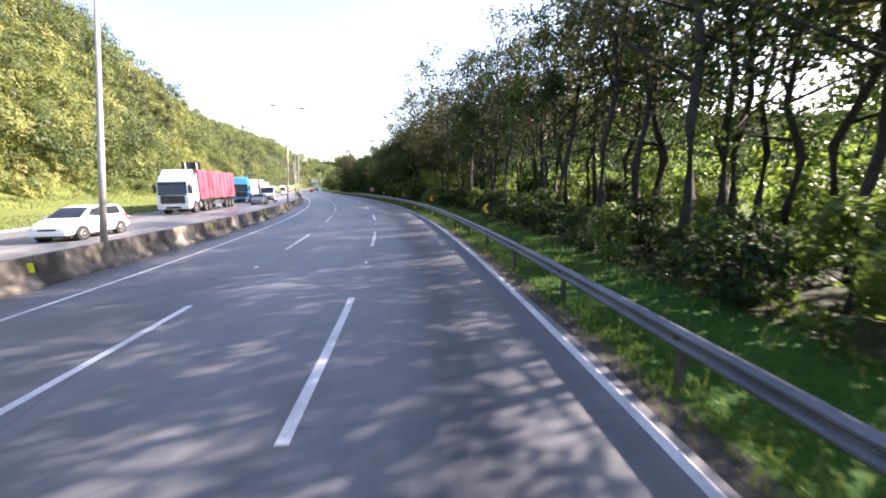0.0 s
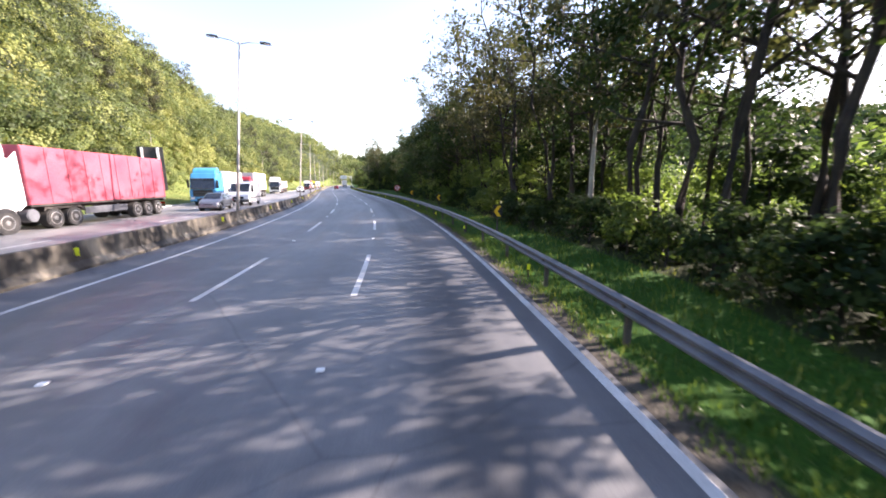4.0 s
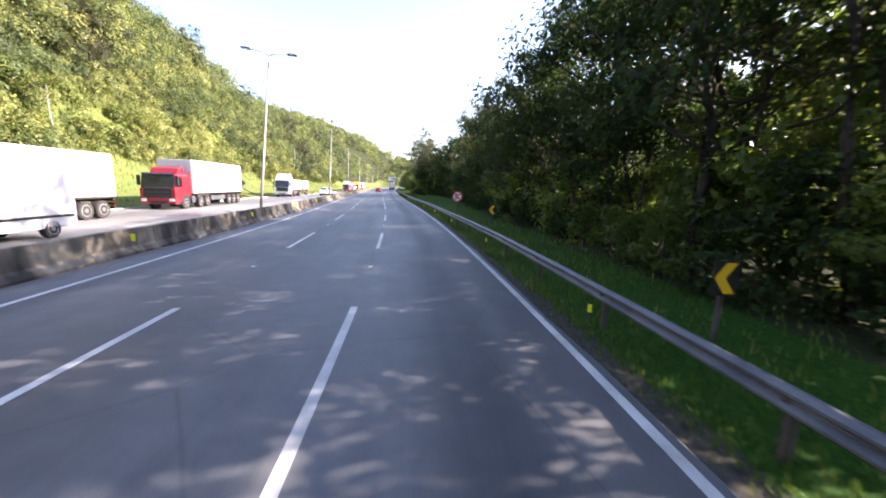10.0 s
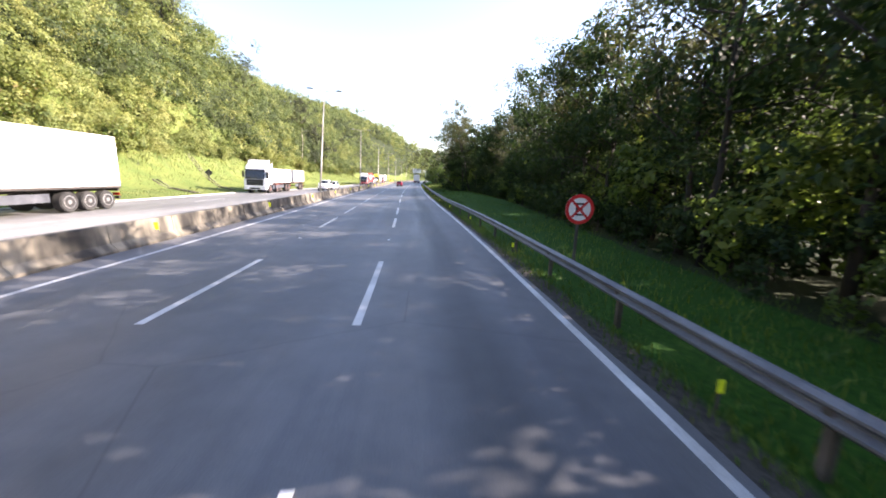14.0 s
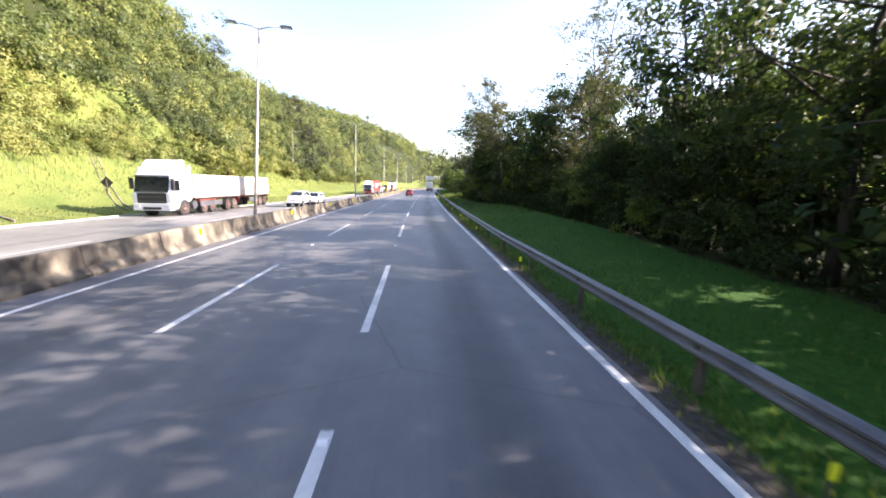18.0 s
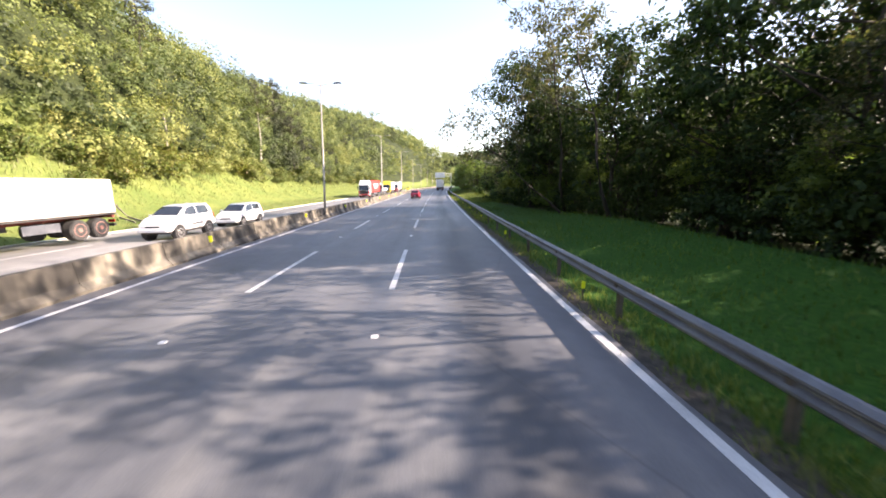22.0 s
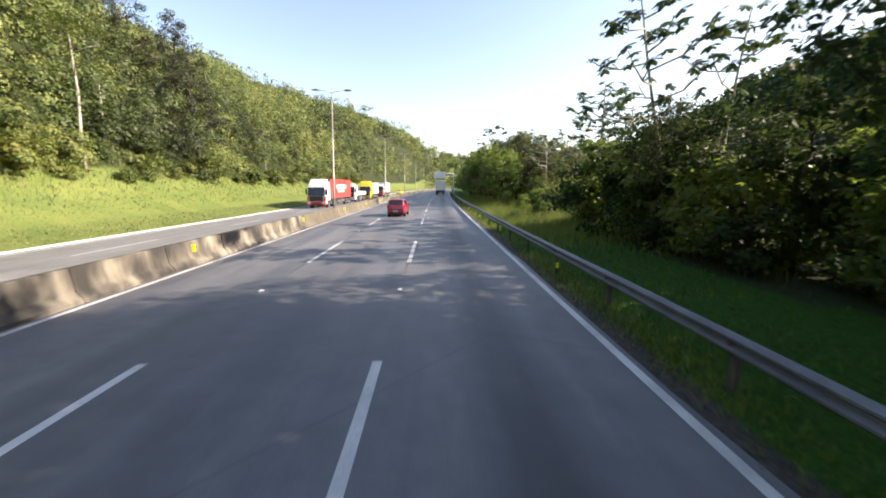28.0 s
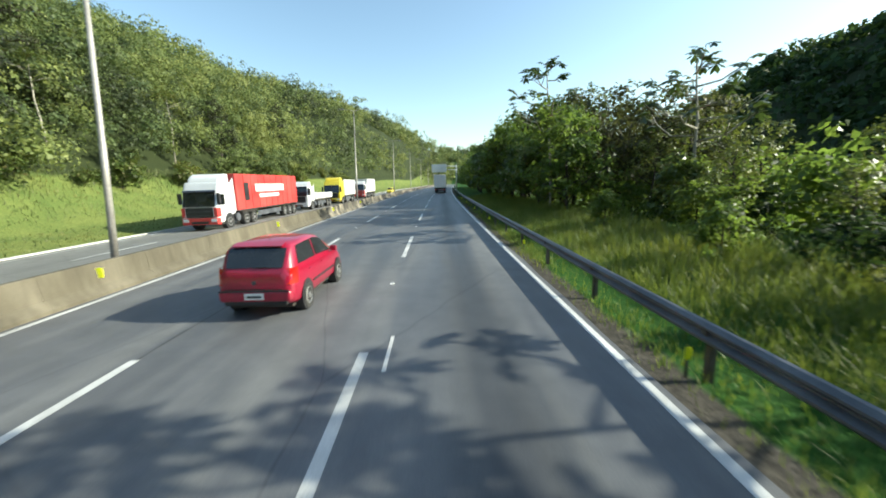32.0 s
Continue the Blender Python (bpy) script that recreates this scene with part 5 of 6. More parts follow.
def umbrella_tree(seed, height):
    """A slender pale trunk with tiers of long candelabra arms, each ending in drooping rosettes of large lobed leaves."""
    rng = np.random.default_rng(seed)
    V, F = [], []
    def add(pts, rad, seg):
        v, f = tube_data(pts, rad, seg)
        o = len(V)
        V.extend(v)
        F.extend([tuple(i + o for i in q) for q in f])
    lean = rng.normal(0, 0.04 * height, 2)
    tp = [np.array([lean[0] * f * f + rng.normal(0, 0.04), lean[1] * f * f + rng.normal(0, 0.04), height * 0.93 * f - 0.2]) for f in np.linspace(0, 1, 7)]
    add(tp, [0.10, 0.088, 0.08, 0.07, 0.058, 0.045, 0.03], 8)
    ends = [(tp[-1], 1.0)]
    for i in range(12):
        f = 0.52 + 0.46 * (i + rng.uniform(0, 0.7)) / 12
        q = f * 6
        a0 = int(min(q, 5))
        base = tp[a0] + (tp[a0 + 1] - tp[a0]) * (q - a0)
        az = i * 2.4 + rng.normal(0, 0.3)
        ln = (3.7 - 2.5 * (f - 0.52) / 0.46) * rng.uniform(0.75, 1.1)
        out = np.array([math.cos(az), math.sin(az), 0.0])
        up = np.array([0, 0, 1.0])
        a = base + out * ln * 0.5 + up * 0.05 * ln
        b = base + out * ln * 0.85 + up * 0.25 * ln
        c = base + out * ln + up * 0.42 * ln
        add([base, a, b, c], [0.045, 0.036, 0.026, 0.016], 6)
        ends += [(c, 1.0), (b, 0.7)]
        for sgn in (-1, 1):
            if rng.random() < 0.75:
                d = np.array([math.cos(az + sgn * 0.75), math.sin(az + sgn * 0.75), 0.0])
                e = a + d * ln * rng.uniform(0.3, 0.5) + up * ln * rng.uniform(0.12, 0.3)
                add([a, (a + e) / 2 + up * 0.02 * ln, e], [0.03, 0.022, 0.012], 5)
                ends.append((e, 0.9))
    quads = []
    for c, amount in ends:
        for r in range(int(1.9 * amount + rng.integers(0, 2))):
            az = rng.uniform(0, 6.28)
            reach = rng.uniform(0.1, 0.45)
            hub = c + np.array([math.cos(az) * reach, math.sin(az) * reach, rng.uniform(-0.12, 0.18)])
            tilt = rng.normal(0, 0.3, 2)
            big = rng.uniform(0.3, 0.46)
            for j in range(8):
                t = j * 0.785 + rng.normal(0, 0.08)
                u = np.array([math.cos(t), math.sin(t), -0.4 + tilt[0] * math.cos(t) + tilt[1] * math.sin(t)])
                w = np.array([-math.sin(t), math.cos(t), 0]) * big * 0.26
                quads.append([hub, hub + u * big * 0.62 + w, hub + u * big, hub + u * big * 0.62 - w])
    return raw_mesh("trunk", V, F, BARK_PALE, True), quad_mesh("crown", np.array(quads), LEAF_UMBRELLA)


UMB = [tree_thing("umbrella_tree", umbrella_tree(400 + i, h), Matrix.Translation((0, 0, -500)), "slender pale tree with candelabra arms and rosettes of large leaves", "tree", "slender umbrella trees") for i, h in enumerate((10.2, 8.6, 11.6))]
for i, (s, n, k, sz) in enumerate([(180.0, 12.7, 0, 1.0), (182.0, 13.6, 1, 1.0), (176.0, 12.4, 0, 0.85), (206.0, 9.8, 2, 1.0), (196.0, 13.7, 1, 1.02), (168.5, 12.4, 2, 0.85), (218.0, 13.0, 1, 0.95), (233.0, 11.0, 2, 0.85),
                                     (8.0, 12.0, 2, 0.95), (118.0, 15.5, 2, 0.95)]):
    m = ground_place(s, n, i * 77.0, sz, 0.0)
    if UMB[k].matrix_basis.translation.z < -400:
        UMB[k].matrix_basis = m
    else:
        copy_thing(UMB[k], m)


# one of them leans out towards the road
copy_thing(UMB[2], place(169.4, 11.6, float(ground_z(169.4, 11.6)) - 0.1) @ pose(0, 0, 0, 0, -17, 0) @ pose(0, 0, 0, 0, 0, 40) @ Matrix.Scale(0.96, 4))


# ---- the hillside wood over the far carriageway ----
def canopy(seed, count, s0, s1, u0, u1, size, leaf, per, tall=(2.0, 7.0), inner=230, brush=False):
    """Crowns over the slope, one next to the other: leaves on the upper shell of each uneven crown."""
    rng = np.random.default_rng(seed)
    S = rng.uniform(s0, s1, count)
    U = u0 + (u1 - u0) * rng.uniform(0, 1, count)
    Nn = far_edge(S) - U
    X, Y = far_xy(S, Nn)
    Z = ground_z(S, Nn)
    C, O, Ls, Tn, H, Ht = [], [], [], [], [], []
    free = np.interp(S, [10, 90, 98, 146, 156, 200], [10, 10.5, 14.5, 14.5, 12.0, 11.0])
    A = np.interp(S, SG, TH)
    # crowns are closed towards the road and the way we come from
    facing_us = np.stack([0.75 * np.cos(A) + 0.55 * np.sin(A), 0.75 * np.sin(A) - 0.55 * np.cos(A), np.full(count, 0.4)], 1)
    for i in range(count):
        if 0 < u0 < 30 and U[i] < free[i] and not brush:
            continue
        r = size * rng.choice([0.6, 0.85, 1.1, 1.4, 1.8]) * rng.uniform(0.85, 1.15)
        tone = np.clip(rng.uniform(*((0.3, 0.78) if brush else (0.02, 0.8))) + 0.18 * wave(X[i] * 0.7, Y[i] * 0.7), 0.02, 0.76) * np.interp(S[i], [55, 90, 165, 200], [1.2, 1.0, 1.0, 0.85])
        h = rng.uniform(*tall) * (1.0 if brush else np.clip(0.35 + U[i] / 22, 0.4, 1.0))
        n = int(per * (r / size) ** 2)
        lobes = rng.normal(0, 0.52, (10, 3)) * r * np.array([1, 1, 0.75])
        which = rng.integers(0, 10, n)
        d = unit(rng.normal(0, 1, (n, 3)) + facing_us[i])
        p = lobes[which] + d * r * 0.36 * rng.uniform(0.75, 1.08, (n, 1))
        C.append(p * np.array([1, 1, 0.9]) + np.array([X[i], Y[i], Z[i] + h]))
        # broader leaves further in close the crown; their lower tone paints the shade inside it
        m_ = int(inner * (r / size) ** 2)
        di = unit(rng.normal(0, 1, (m_, 3)) + facing_us[i])
        pin = lobes[rng.integers(0, 10, m_)] + di * r * 0.27 * rng.uniform(0.7, 1.05, (m_, 1))
        H.append(leaf_quads(rng, pin * np.array([1, 1, 0.9]) + np.array([X[i], Y[i], Z[i] + h]), di, np.full(m_, size * 0.16), 0.8, flat=0.3, loose=0.3))
        Ht.append(np.full(m_, tone * 0.8))
        O.append(d)
        Ls.append(np.full(n, leaf * rng.uniform(0.75, 1.3)))
        Tn.append(np.full(n, tone))
    C, O, Ls = np.concatenate(C), np.concatenate(O), np.concatenate(Ls)
    return np.concatenate([leaf_quads(rng, C, O, Ls, 0.62, flat=0.35, loose=0.3)] + H), np.concatenate(Tn + Ht)


def joined(*pairs):
    return np.concatenate([a for a, b in pairs]), np.concatenate([b for a, b in pairs])


hill, hill_tone = joined(canopy(14, 150, 12, 98, 7.5, 12, 1.3, 0.18, 250, (0.5, 1.3), 110, True), canopy(15, 130, 96, 200, 11, 15, 1.2, 0.18, 250, (0.4, 1.1), 110, True),
                         canopy(17, 150, 90, 152, 12.5, 19, 1.5, 0.19, 210, (0.5, 1.7), 90, True),
                         canopy(1, 430, 10, 130, 8, 21, 2.3, 0.22, 205, inner=85), canopy(11, 400, 10, 130, 20, 42, 2.5, 0.31, 130, inner=55),
                         canopy(2, 440, 130, 270, 8, 22, 2.5, 0.23, 205, inner=85), canopy(12, 440, 130, 270, 20, 46, 2.5, 0.31, 128, inner=55),
                         canopy(16, 240, 255, 360, 9, 48, 2.9, 0.42, 90, inner=45))
tagged(new("hillside_wood", quad_mesh("hillside_wood", hill, LEAF_SLOPE, hill_tone)), "dense sunlit mixed wood covering the slope", "wood", kind="stuff")
far, far_tone = joined(canopy(3, 420, 20, 300, 38, 90, 3.0, 0.55, 90, (3, 7), 25), canopy(4, 620, 270, 640, 7, 90, 3.4, 0.8, 60, (3, 8), 25),
                       canopy(13, 900, 170, 780, 85, 190, 4.6, 1.2, 42, (4, 9), 15), canopy(6, 420, 480, 860, -120, 90, 6.5, 1.6, 70, (4, 10), 40))
tagged(new("hilltop_wood", quad_mesh("hilltop_wood", far, LEAF_SLOPE, far_tone)), "distant wooded ridge in hazy green", "wood", kind="stuff")


def right_ridge(seed, count):
    rng = np.random.default_rng(seed)
    S = np.where(rng.random(count) < 0.75, rng.uniform(60, 640, count), rng.uniform(600, 900, count))
    Nn = np.where(S < 640, rng.uniform(120, 460, count), rng.uniform(30, 440, count))
    X, Y = far_xy(S, Nn)
    Z = ground_z(S, Nn)
    C, O = [], []
    for i in range(count):
        r = rng.uniform(4, 8)
        n = 22
        d = unit(rng.normal(0, 1, (n, 3)) + np.array([0, 0, 0.4]))
        C.append(d * r * np.array([1, 1, 0.9]) * rng.uniform(0.7, 1.1, (n, 1)) + np.array([X[i], Y[i], Z[i] + 3]))
        O.append(d)
    return leaf_quads(rng, np.concatenate(C), np.concatenate(O), np.full(sum(len(c) for c in C), 3.4), 0.75, flat=0.3)


tagged(new("ridge_wood", quad_mesh("ridge_wood", right_ridge(5, 5200), LEAF_SHADED)), "dark wooded ridge across the valley", "wood", kind="stuff")

# single trees that stand out of the slope
pine = tree_thing("conifer", grow(500, 16.0, 3.4, 0.25, 22, 0.34, 70, 0.95, LEAF_PINE, BARK_DARK, droop=0.2, width=0.3), ground_place(203.7, -30.5, 0, 0.98, 0.3), "tall dark conifer standing out of the hillside wood", "tree", "dark trees on the slope")
for s, n, sz in ((112.0, -36.0, 0.8), (120.0, -39.0, 0.85), (98.0, -37.0, 0.75), (176.0, -40.0, 0.7), (60.0, -38.0, 0.8), (212.5, -38.0, 1.05), (205.5, -38.5, 0.9), (238.0, -33.0, 0.7), (265.0, -36.0, 0.75), (150.0, -41.0, 0.8)):
    copy_thing(pine, ground_place(s, n, s * 7, sz, 0.3))


def bare_trunk(seed, height):
    rng = np.random.default_rng(seed)
    V, F = tube_data([(0, 0, -0.3), (0.1, 0.1, height * 0.3), (0.35, 0.1, height * 0.6), (0.25, 0.3, height)], [0.16, 0.13, 0.11, 0.06], 7)
    for i in range(6):
        z = height * rng.uniform(0.7, 1.0)
        az = rng.uniform(0, 6.28)
        ln = rng.uniform(1.0, 2.2)
        v, f = tube_data([(0.28, 0.2, z), (0.28 + math.cos(az) * ln * 0.6, 0.2 + math.sin(az) * ln * 0.6, z + 0.3 * ln), (0.28 + math.cos(az) * ln, 0.2 + math.sin(az) * ln, z + 0.4 * ln)], [0.05, 0.035, 0.015], 5)
        o = len(V)
        V += v
        F += [tuple(k + o for k in q) for q in f]
    C = rng.normal(0, 1, (260, 3)) * np.array([1.2, 1.2, 0.5]) + np.array([0.3, 0.2, height + 0.4])
    return raw_mesh("trunk", V, F, BARK_PALE, True), quad_mesh("crown", leaf_quads(rng, C, np.tile([[0, 0, 1.0]], (260, 1)), 0.4, 0.5), LEAF_HILL)


bt = tree_thing("pale_tree", bare_trunk(7, 11.5), ground_place(187.3, -30.0, 20, 1.0, 0.2), "slender tree with a bare pale trunk on the bank", "tree", "pale trunks on the slope")
for s, n, sz in ((192.0, -32.0, 0.7), (168.0, -32.5, 0.6), (212.0, -33.0, 0.7), (226.4, -32.3, 0.75), (100.0, -32.0, 0.55), (206.0, -31.0, 0.65)):
    copy_thing(bt, ground_place(s, n, s * 13, sz, 0.2))

# shrubs along the foot of the slope
SHRUB = tree_thing("bank_shrub", grow(600, 2.2, 1.5, 0.06, 11, 0.26, 28, 0.6, LEAF_HILL, BARK_DARK, width=0.6), ground_place(30, float(far_edge(30)) - 9), "rounded light green shrub on the grass bank", "bush", "shrubs on the bank")
s = 14.0
while s < 300:
    if not 74 < s < 84 or rt.random() < 0.6:
        near, deep = (11.0, 16.0) if 95 < s < 152 else (9.5, 13.5)
        copy_thing(SHRUB, ground_place(s, float(far_edge(s)) - rt.uniform(near, deep), rt.uniform(0, 360), rt.uniform(0.6, 1.35), 0.15))
    s += (rt.uniform(1.0, 1.9) if s < 186 else rt.uniform(1.8, 3.4)) * (1 if s < 220 else 1.6)


# ---- grass ----
def blades(rng, S, Nn, height, width, bend=0.4):
    n = len(S)
    X, Y = far_xy(S, Nn)
    Z = ground_z(S, Nn)
    b = np.stack([X, Y, Z - 0.02], 1)
    az = rng.uniform(0, 6.283, n)
    side = np.stack([np.cos(az), np.sin(az), 0 * az], 1) * (width * rng.uniform(0.6, 1.3, n))[:, None] / 2
    h = (height * rng.uniform(0.5, 1.35, n))[:, None]
    ln = np.stack([-np.sin(az), np.cos(az), 0 * az], 1) * rng.normal(0, bend, (n, 1)) * h
    up = np.array([[0, 0, 1.0]]) * h
    mid, tip = b + up * 0.62 + ln * 0.38, b + up * 0.95 + ln
    return np.concatenate([np.stack([b - side, b + side, mid + side * 0.8, mid - side * 0.8], 1), np.stack([mid - side * 0.8, mid + side * 0.8, tip + side * 0.12, tip - side * 0.12], 1)])


rg = np.random.default_rng(9)
q = []
n_ = 56000
S_ = rg.uniform(2, 205, n_)
N_ = 4.35 + rg.beta(1.0, 1.7, n_) * (lawn_edge(S_) - 3.9)
keep = wave(S_ * 6, N_ * 9) + rg.normal(0, 0.45, n_) > -0.25
q.append(blades(rg, S_[keep], N_[keep], 0.17, 0.026))
n_ = 9000
S_ = rg.uniform(0, 125, n_)
q.append(blades(rg, S_, rg.normal(4.6, 0.22, n_), 0.13, 0.022))
tagged(new("verge_grass", quad_mesh("verge_grass", np.concatenate(q), GRASS_LAWN)), "short green grass on the verge and lawn", "grass", kind="stuff")
n_ = 70000
S_ = 158 + rg.beta(1.0, 1.3, n_) * 80
N_ = rg.uniform(5.6, 10.8, n_)
keep = wave(S_ * 5, N_ * 6) + rg.normal(0, 0.4, n_) + np.clip((S_ - 172) / 12, -1, 0.8) > 0.0
tall = blades(rg, S_[keep], N_[keep], np.interp(N_[keep], [5.6, 7.5, 10.8], [0.3, 0.55, 0.75]), 0.017, 0.6)
n_ = 2600
S_ = rg.uniform(0, 100, n_)
tall = np.concatenate([tall, blades(rg, S_, rg.uniform(5.6, 9.0, n_), 0.22, 0.025, 0.5)])
n_ = 30000
S_ = rg.uniform(120, 240, n_)
N_ = rg.normal(4.75, 0.3, n_)
keep = wave(S_ * 7, N_) + rg.normal(0, 0.4, n_) > -0.1
tall = np.concatenate([tall, blades(rg, S_[keep], N_[keep], 0.17, 0.014, 0.6)])
n_ = 7000
S_ = rg.uniform(2, 120, n_)
N_ = rg.normal(4.75, 0.3, n_)
keep = wave(S_ * 9, N_ * 3) + rg.normal(0, 0.3, n_) > 0.15
tall = np.concatenate([tall, blades(rg, S_[keep], N_[keep], 0.15, 0.014, 0.6)])
tagged(new("tall_grass", quad_mesh("tall_grass", tall, GRASS_TALL)), "tall arching green grass behind the guard rail", "grass", kind="stuff")
n_ = 46000
S_ = rg.uniform(10, 260, n_)
N_ = far_edge(S_) - 0.3 - rg.uniform(0, 1, n_) ** 0.85 * np.interp(S_, [90, 98, 150, 180], [11, 16, 16, 12])
high = np.clip((far_edge(S_) - N_ - 6) / 6, 0, 1)
tagged(new("bank_grass", quad_mesh("bank_grass", blades(rg, S_, N_, 0.15 + 0.4 * high, 0.05, 0.5), GRASS_BLADE)), "long yellow-green grass on the sunlit bank", "grass", kind="stuff")


# ---- vehicles ----
def cyl(r, x0, x1, y, z, seg=24, bevel=0.0):
    bm = bmesh.new()
    bmesh.ops.create_cone(bm, cap_ends=True, segments=seg, radius1=r, radius2=r, depth=abs(x1 - x0), matrix=Matrix.Translation(((x0 + x1) / 2, y, z)) @ Matrix.Rotation(radians(90), 4, "Y"))
    if bevel:
        bmesh.ops.bevel(bm, geom=[e for e in bm.edges if len(e.link_faces) == 2 and e.calc_face_angle(0) > 1], offset=bevel, segments=2, affect="EDGES")
    return bm


def wheel(parent, x, y, r, w, side, rim=None):
    """A tyre with a dished rim on its outer side."""
    t = part("wheel", cyl(r, x - w / 2, x + w / 2, y, r, 28, r * 0.08), TYRE, parent, smooth=False)
    o = x + side * w / 2
    bm = bmesh.new()
    rings = [(r * 0.64, 0.004), (r * 0.58, 0.012), (r * 0.5, -0.05 * r * 2), (r * 0.24, -0.02), (r * 0.2, 0.02), (0.001, 0.02)]
    prev = None
    for rad, d in rings:
        vs = [bm.verts.new((o + side * d, y + rad * math.cos(6.2832 * i / 20), r + rad * math.sin(6.2832 * i / 20))) for i in range(20)]
        if prev:
            for i in range(20):
                bm.faces.new((prev[i], prev[(i + 1) % 20], vs[(i + 1) % 20], vs[i]))
        prev = vs
    bmesh.ops.recalc_face_normals(bm, faces=bm.faces[:])
    part("rim", bm, rim or RIM, t)


def car(name, m, paint, label, suv=False, hatch=True):
    """A passenger car, lofted along its length; y forward from its middle, about 3.9 m long."""
    ob = group_empty(name, m)
    g = 0.16 if suv else 0.0
    # along y: half width, underside, waist, roof, half width of the roof
    if hatch:
        rows = [(-1.96, 0.66, 0.40, 0.78, 0.82, 0.50), (-1.92, 0.74, 0.34, 0.88, 0.95, 0.60), (-1.86, 0.78, 0.30, 0.94, 1.04, 0.65), (-1.72, 0.81, 0.27, 0.96, 1.25, 0.67), (-1.58, 0.82, 0.25, 0.965, 1.42, 0.665), (-1.45, 0.825, 0.25, 0.965, 1.475, 0.65)]
    else:
        rows = [(-1.96, 0.66, 0.40, 0.80, 0.84, 0.50), (-1.90, 0.76, 0.34, 0.90, 0.94, 0.62), (-1.55, 0.81, 0.27, 0.94, 0.99, 0.68), (-1.25, 0.82, 0.25, 0.95, 1.12, 0.68), (-0.95, 0.825, 0.25, 0.955, 1.34, 0.65), (-0.7, 0.83, 0.25, 0.955, 1.43, 0.63)]
    rows += [(-0.5, 0.83, 0.25, 0.955, 1.50 if hatch else 1.45, 0.63), (-0.15, 0.83, 0.25, 0.945, 1.495 if hatch else 1.455, 0.62), (0.22, 0.83, 0.25, 0.935, 1.44, 0.62), (0.62, 0.83, 0.25, 0.925, 1.22, 0.655),
             (1.02, 0.82, 0.25, 0.91, 0.965, 0.70), (1.45, 0.80, 0.26, 0.83, 0.875, 0.67), (1.74, 0.76, 0.28, 0.70, 0.745, 0.60), (1.90, 0.68, 0.32, 0.58, 0.62, 0.50), (1.94, 0.58, 0.38, 0.50, 0.53, 0.42)]
    tab = np.array(rows)
    lift = np.array([0, g, g, g * 1.35, 0])
    def at(y):
        return [float(np.interp(y, tab[:, 0], tab[:, c + 1]) + lift[c]) for c in range(5)]
    def section(y):
        w, zb, belt, roof, rw = at(y)
        rw = min(rw, w * 0.93)
        r = roof - belt
        half = [(w * 0.88, zb), (w * 0.975, zb + 0.08), (w, zb + 0.45 * (belt - zb)), (w * 0.985, belt - 0.07), (w * 0.955, belt - 0.01), (w * 0.93, belt + 0.02 * min(1, r * 4)),
                (rw + 0.02, belt + r * 0.86), (rw - 0.04, belt + r * 0.955), (rw - 0.17, belt + r * 0.99), (0.0, roof + 0.006)]
        return [(x, y, z) for x, z in half] + [(-x, y, z) for x, z in half[-2::-1]]
    ys = [r[0] for r in rows]
    bm = bmesh.new()
    layers = [[bm.verts.new(q) for q in section(y)] for y in ys]
    n = len(layers[0])
    for a, b in zip(layers, layers[1:]):
        for i in range(n):
            q = (i + 1) % n
            bm.faces.new((a[i], a[q], b[q], b[i]))
    bm.faces.new(layers[0])
    bm.faces.new(layers[-1][::-1])
    bmesh.ops.recalc_face_normals(bm, faces=bm.faces[:])
    part("body", bm, paint, ob, smooth=True)
    def sheet(nm, grid, material=None, thick=0.012):
        """A thin pane from rows of points, set on the bodywork."""
        b2 = bmesh.new()
        vs = [[b2.verts.new(q) for q in row] for row in grid]
        for a, b in zip(vs, vs[1:]):
            for i in range(len(a) - 1):
                b2.faces.new((a[i], a[i + 1], b[i + 1], b[i]))
        bmesh.ops.recalc_face_normals(b2, faces=b2.faces[:])
        bmesh.ops.solidify(b2, geom=b2.faces[:], thickness=thick)
        return part(nm, b2, material or GLASS, ob)
    def top_pane(nm, y0, y1, dy):
        grid = []
        for k in range(6):
            y = y0 + (y1 - y0) * k / 5
            sec = section(y)
            e = sec[7]
            xs = e[0] - 0.015
            z = sec[9][2]
            grid.append([(-xs, y + dy, e[2] + 0.012), (-xs * 0.6, y + dy, z + 0.004), (0, y + dy, z + 0.008), (xs * 0.6, y + dy, z + 0.004), (xs, y + dy, e[2] + 0.012)])
        return sheet(nm, grid)
    if hatch:
        top_pane("rear_window", -1.868, -1.60, -0.012)
    else:
        top_pane("rear_window", -1.40, -0.86, -0.012)
    top_pane("windscreen", 0.30, 0.98, 0.012)
    def side_pane(sd, y0, y1, tilt0, tilt1):
        grid = []
        for v in (0.10, 0.5, 0.97):
            row = []
            for k in range(6):
                y = (y0 + tilt0 * v) + ((y1 + tilt1 * v) - (y0 + tilt0 * v)) * k / 5
                sec = section(y)
                a, b = Vector(sec[5]), Vector(sec[6])
                q = a.lerp(b, v)
                row.append((sd * (q.x + 0.011), q.y, q.z + 0.002))
            grid.append(row)
        return sheet("side_window", grid)
    for sd in (-1, 1):
        if hatch:
            side_pane(sd, -1.46, -0.42, 0.14, 0.0)
            side_pane(sd, -0.34, 0.84, 0.0, -0.48)
        else:
            side_pane(sd, -1.08, -0.36, 0.32, 0.0)
            side_pane(sd, -0.28, 0.84, 0.0, -0.48)
        part("mirror", boxes((sd * 0.80, sd * 0.97, 0.66, 0.78, 0.94 + g, 1.07 + g), bevel=0.03, seg=3), paint, ob)
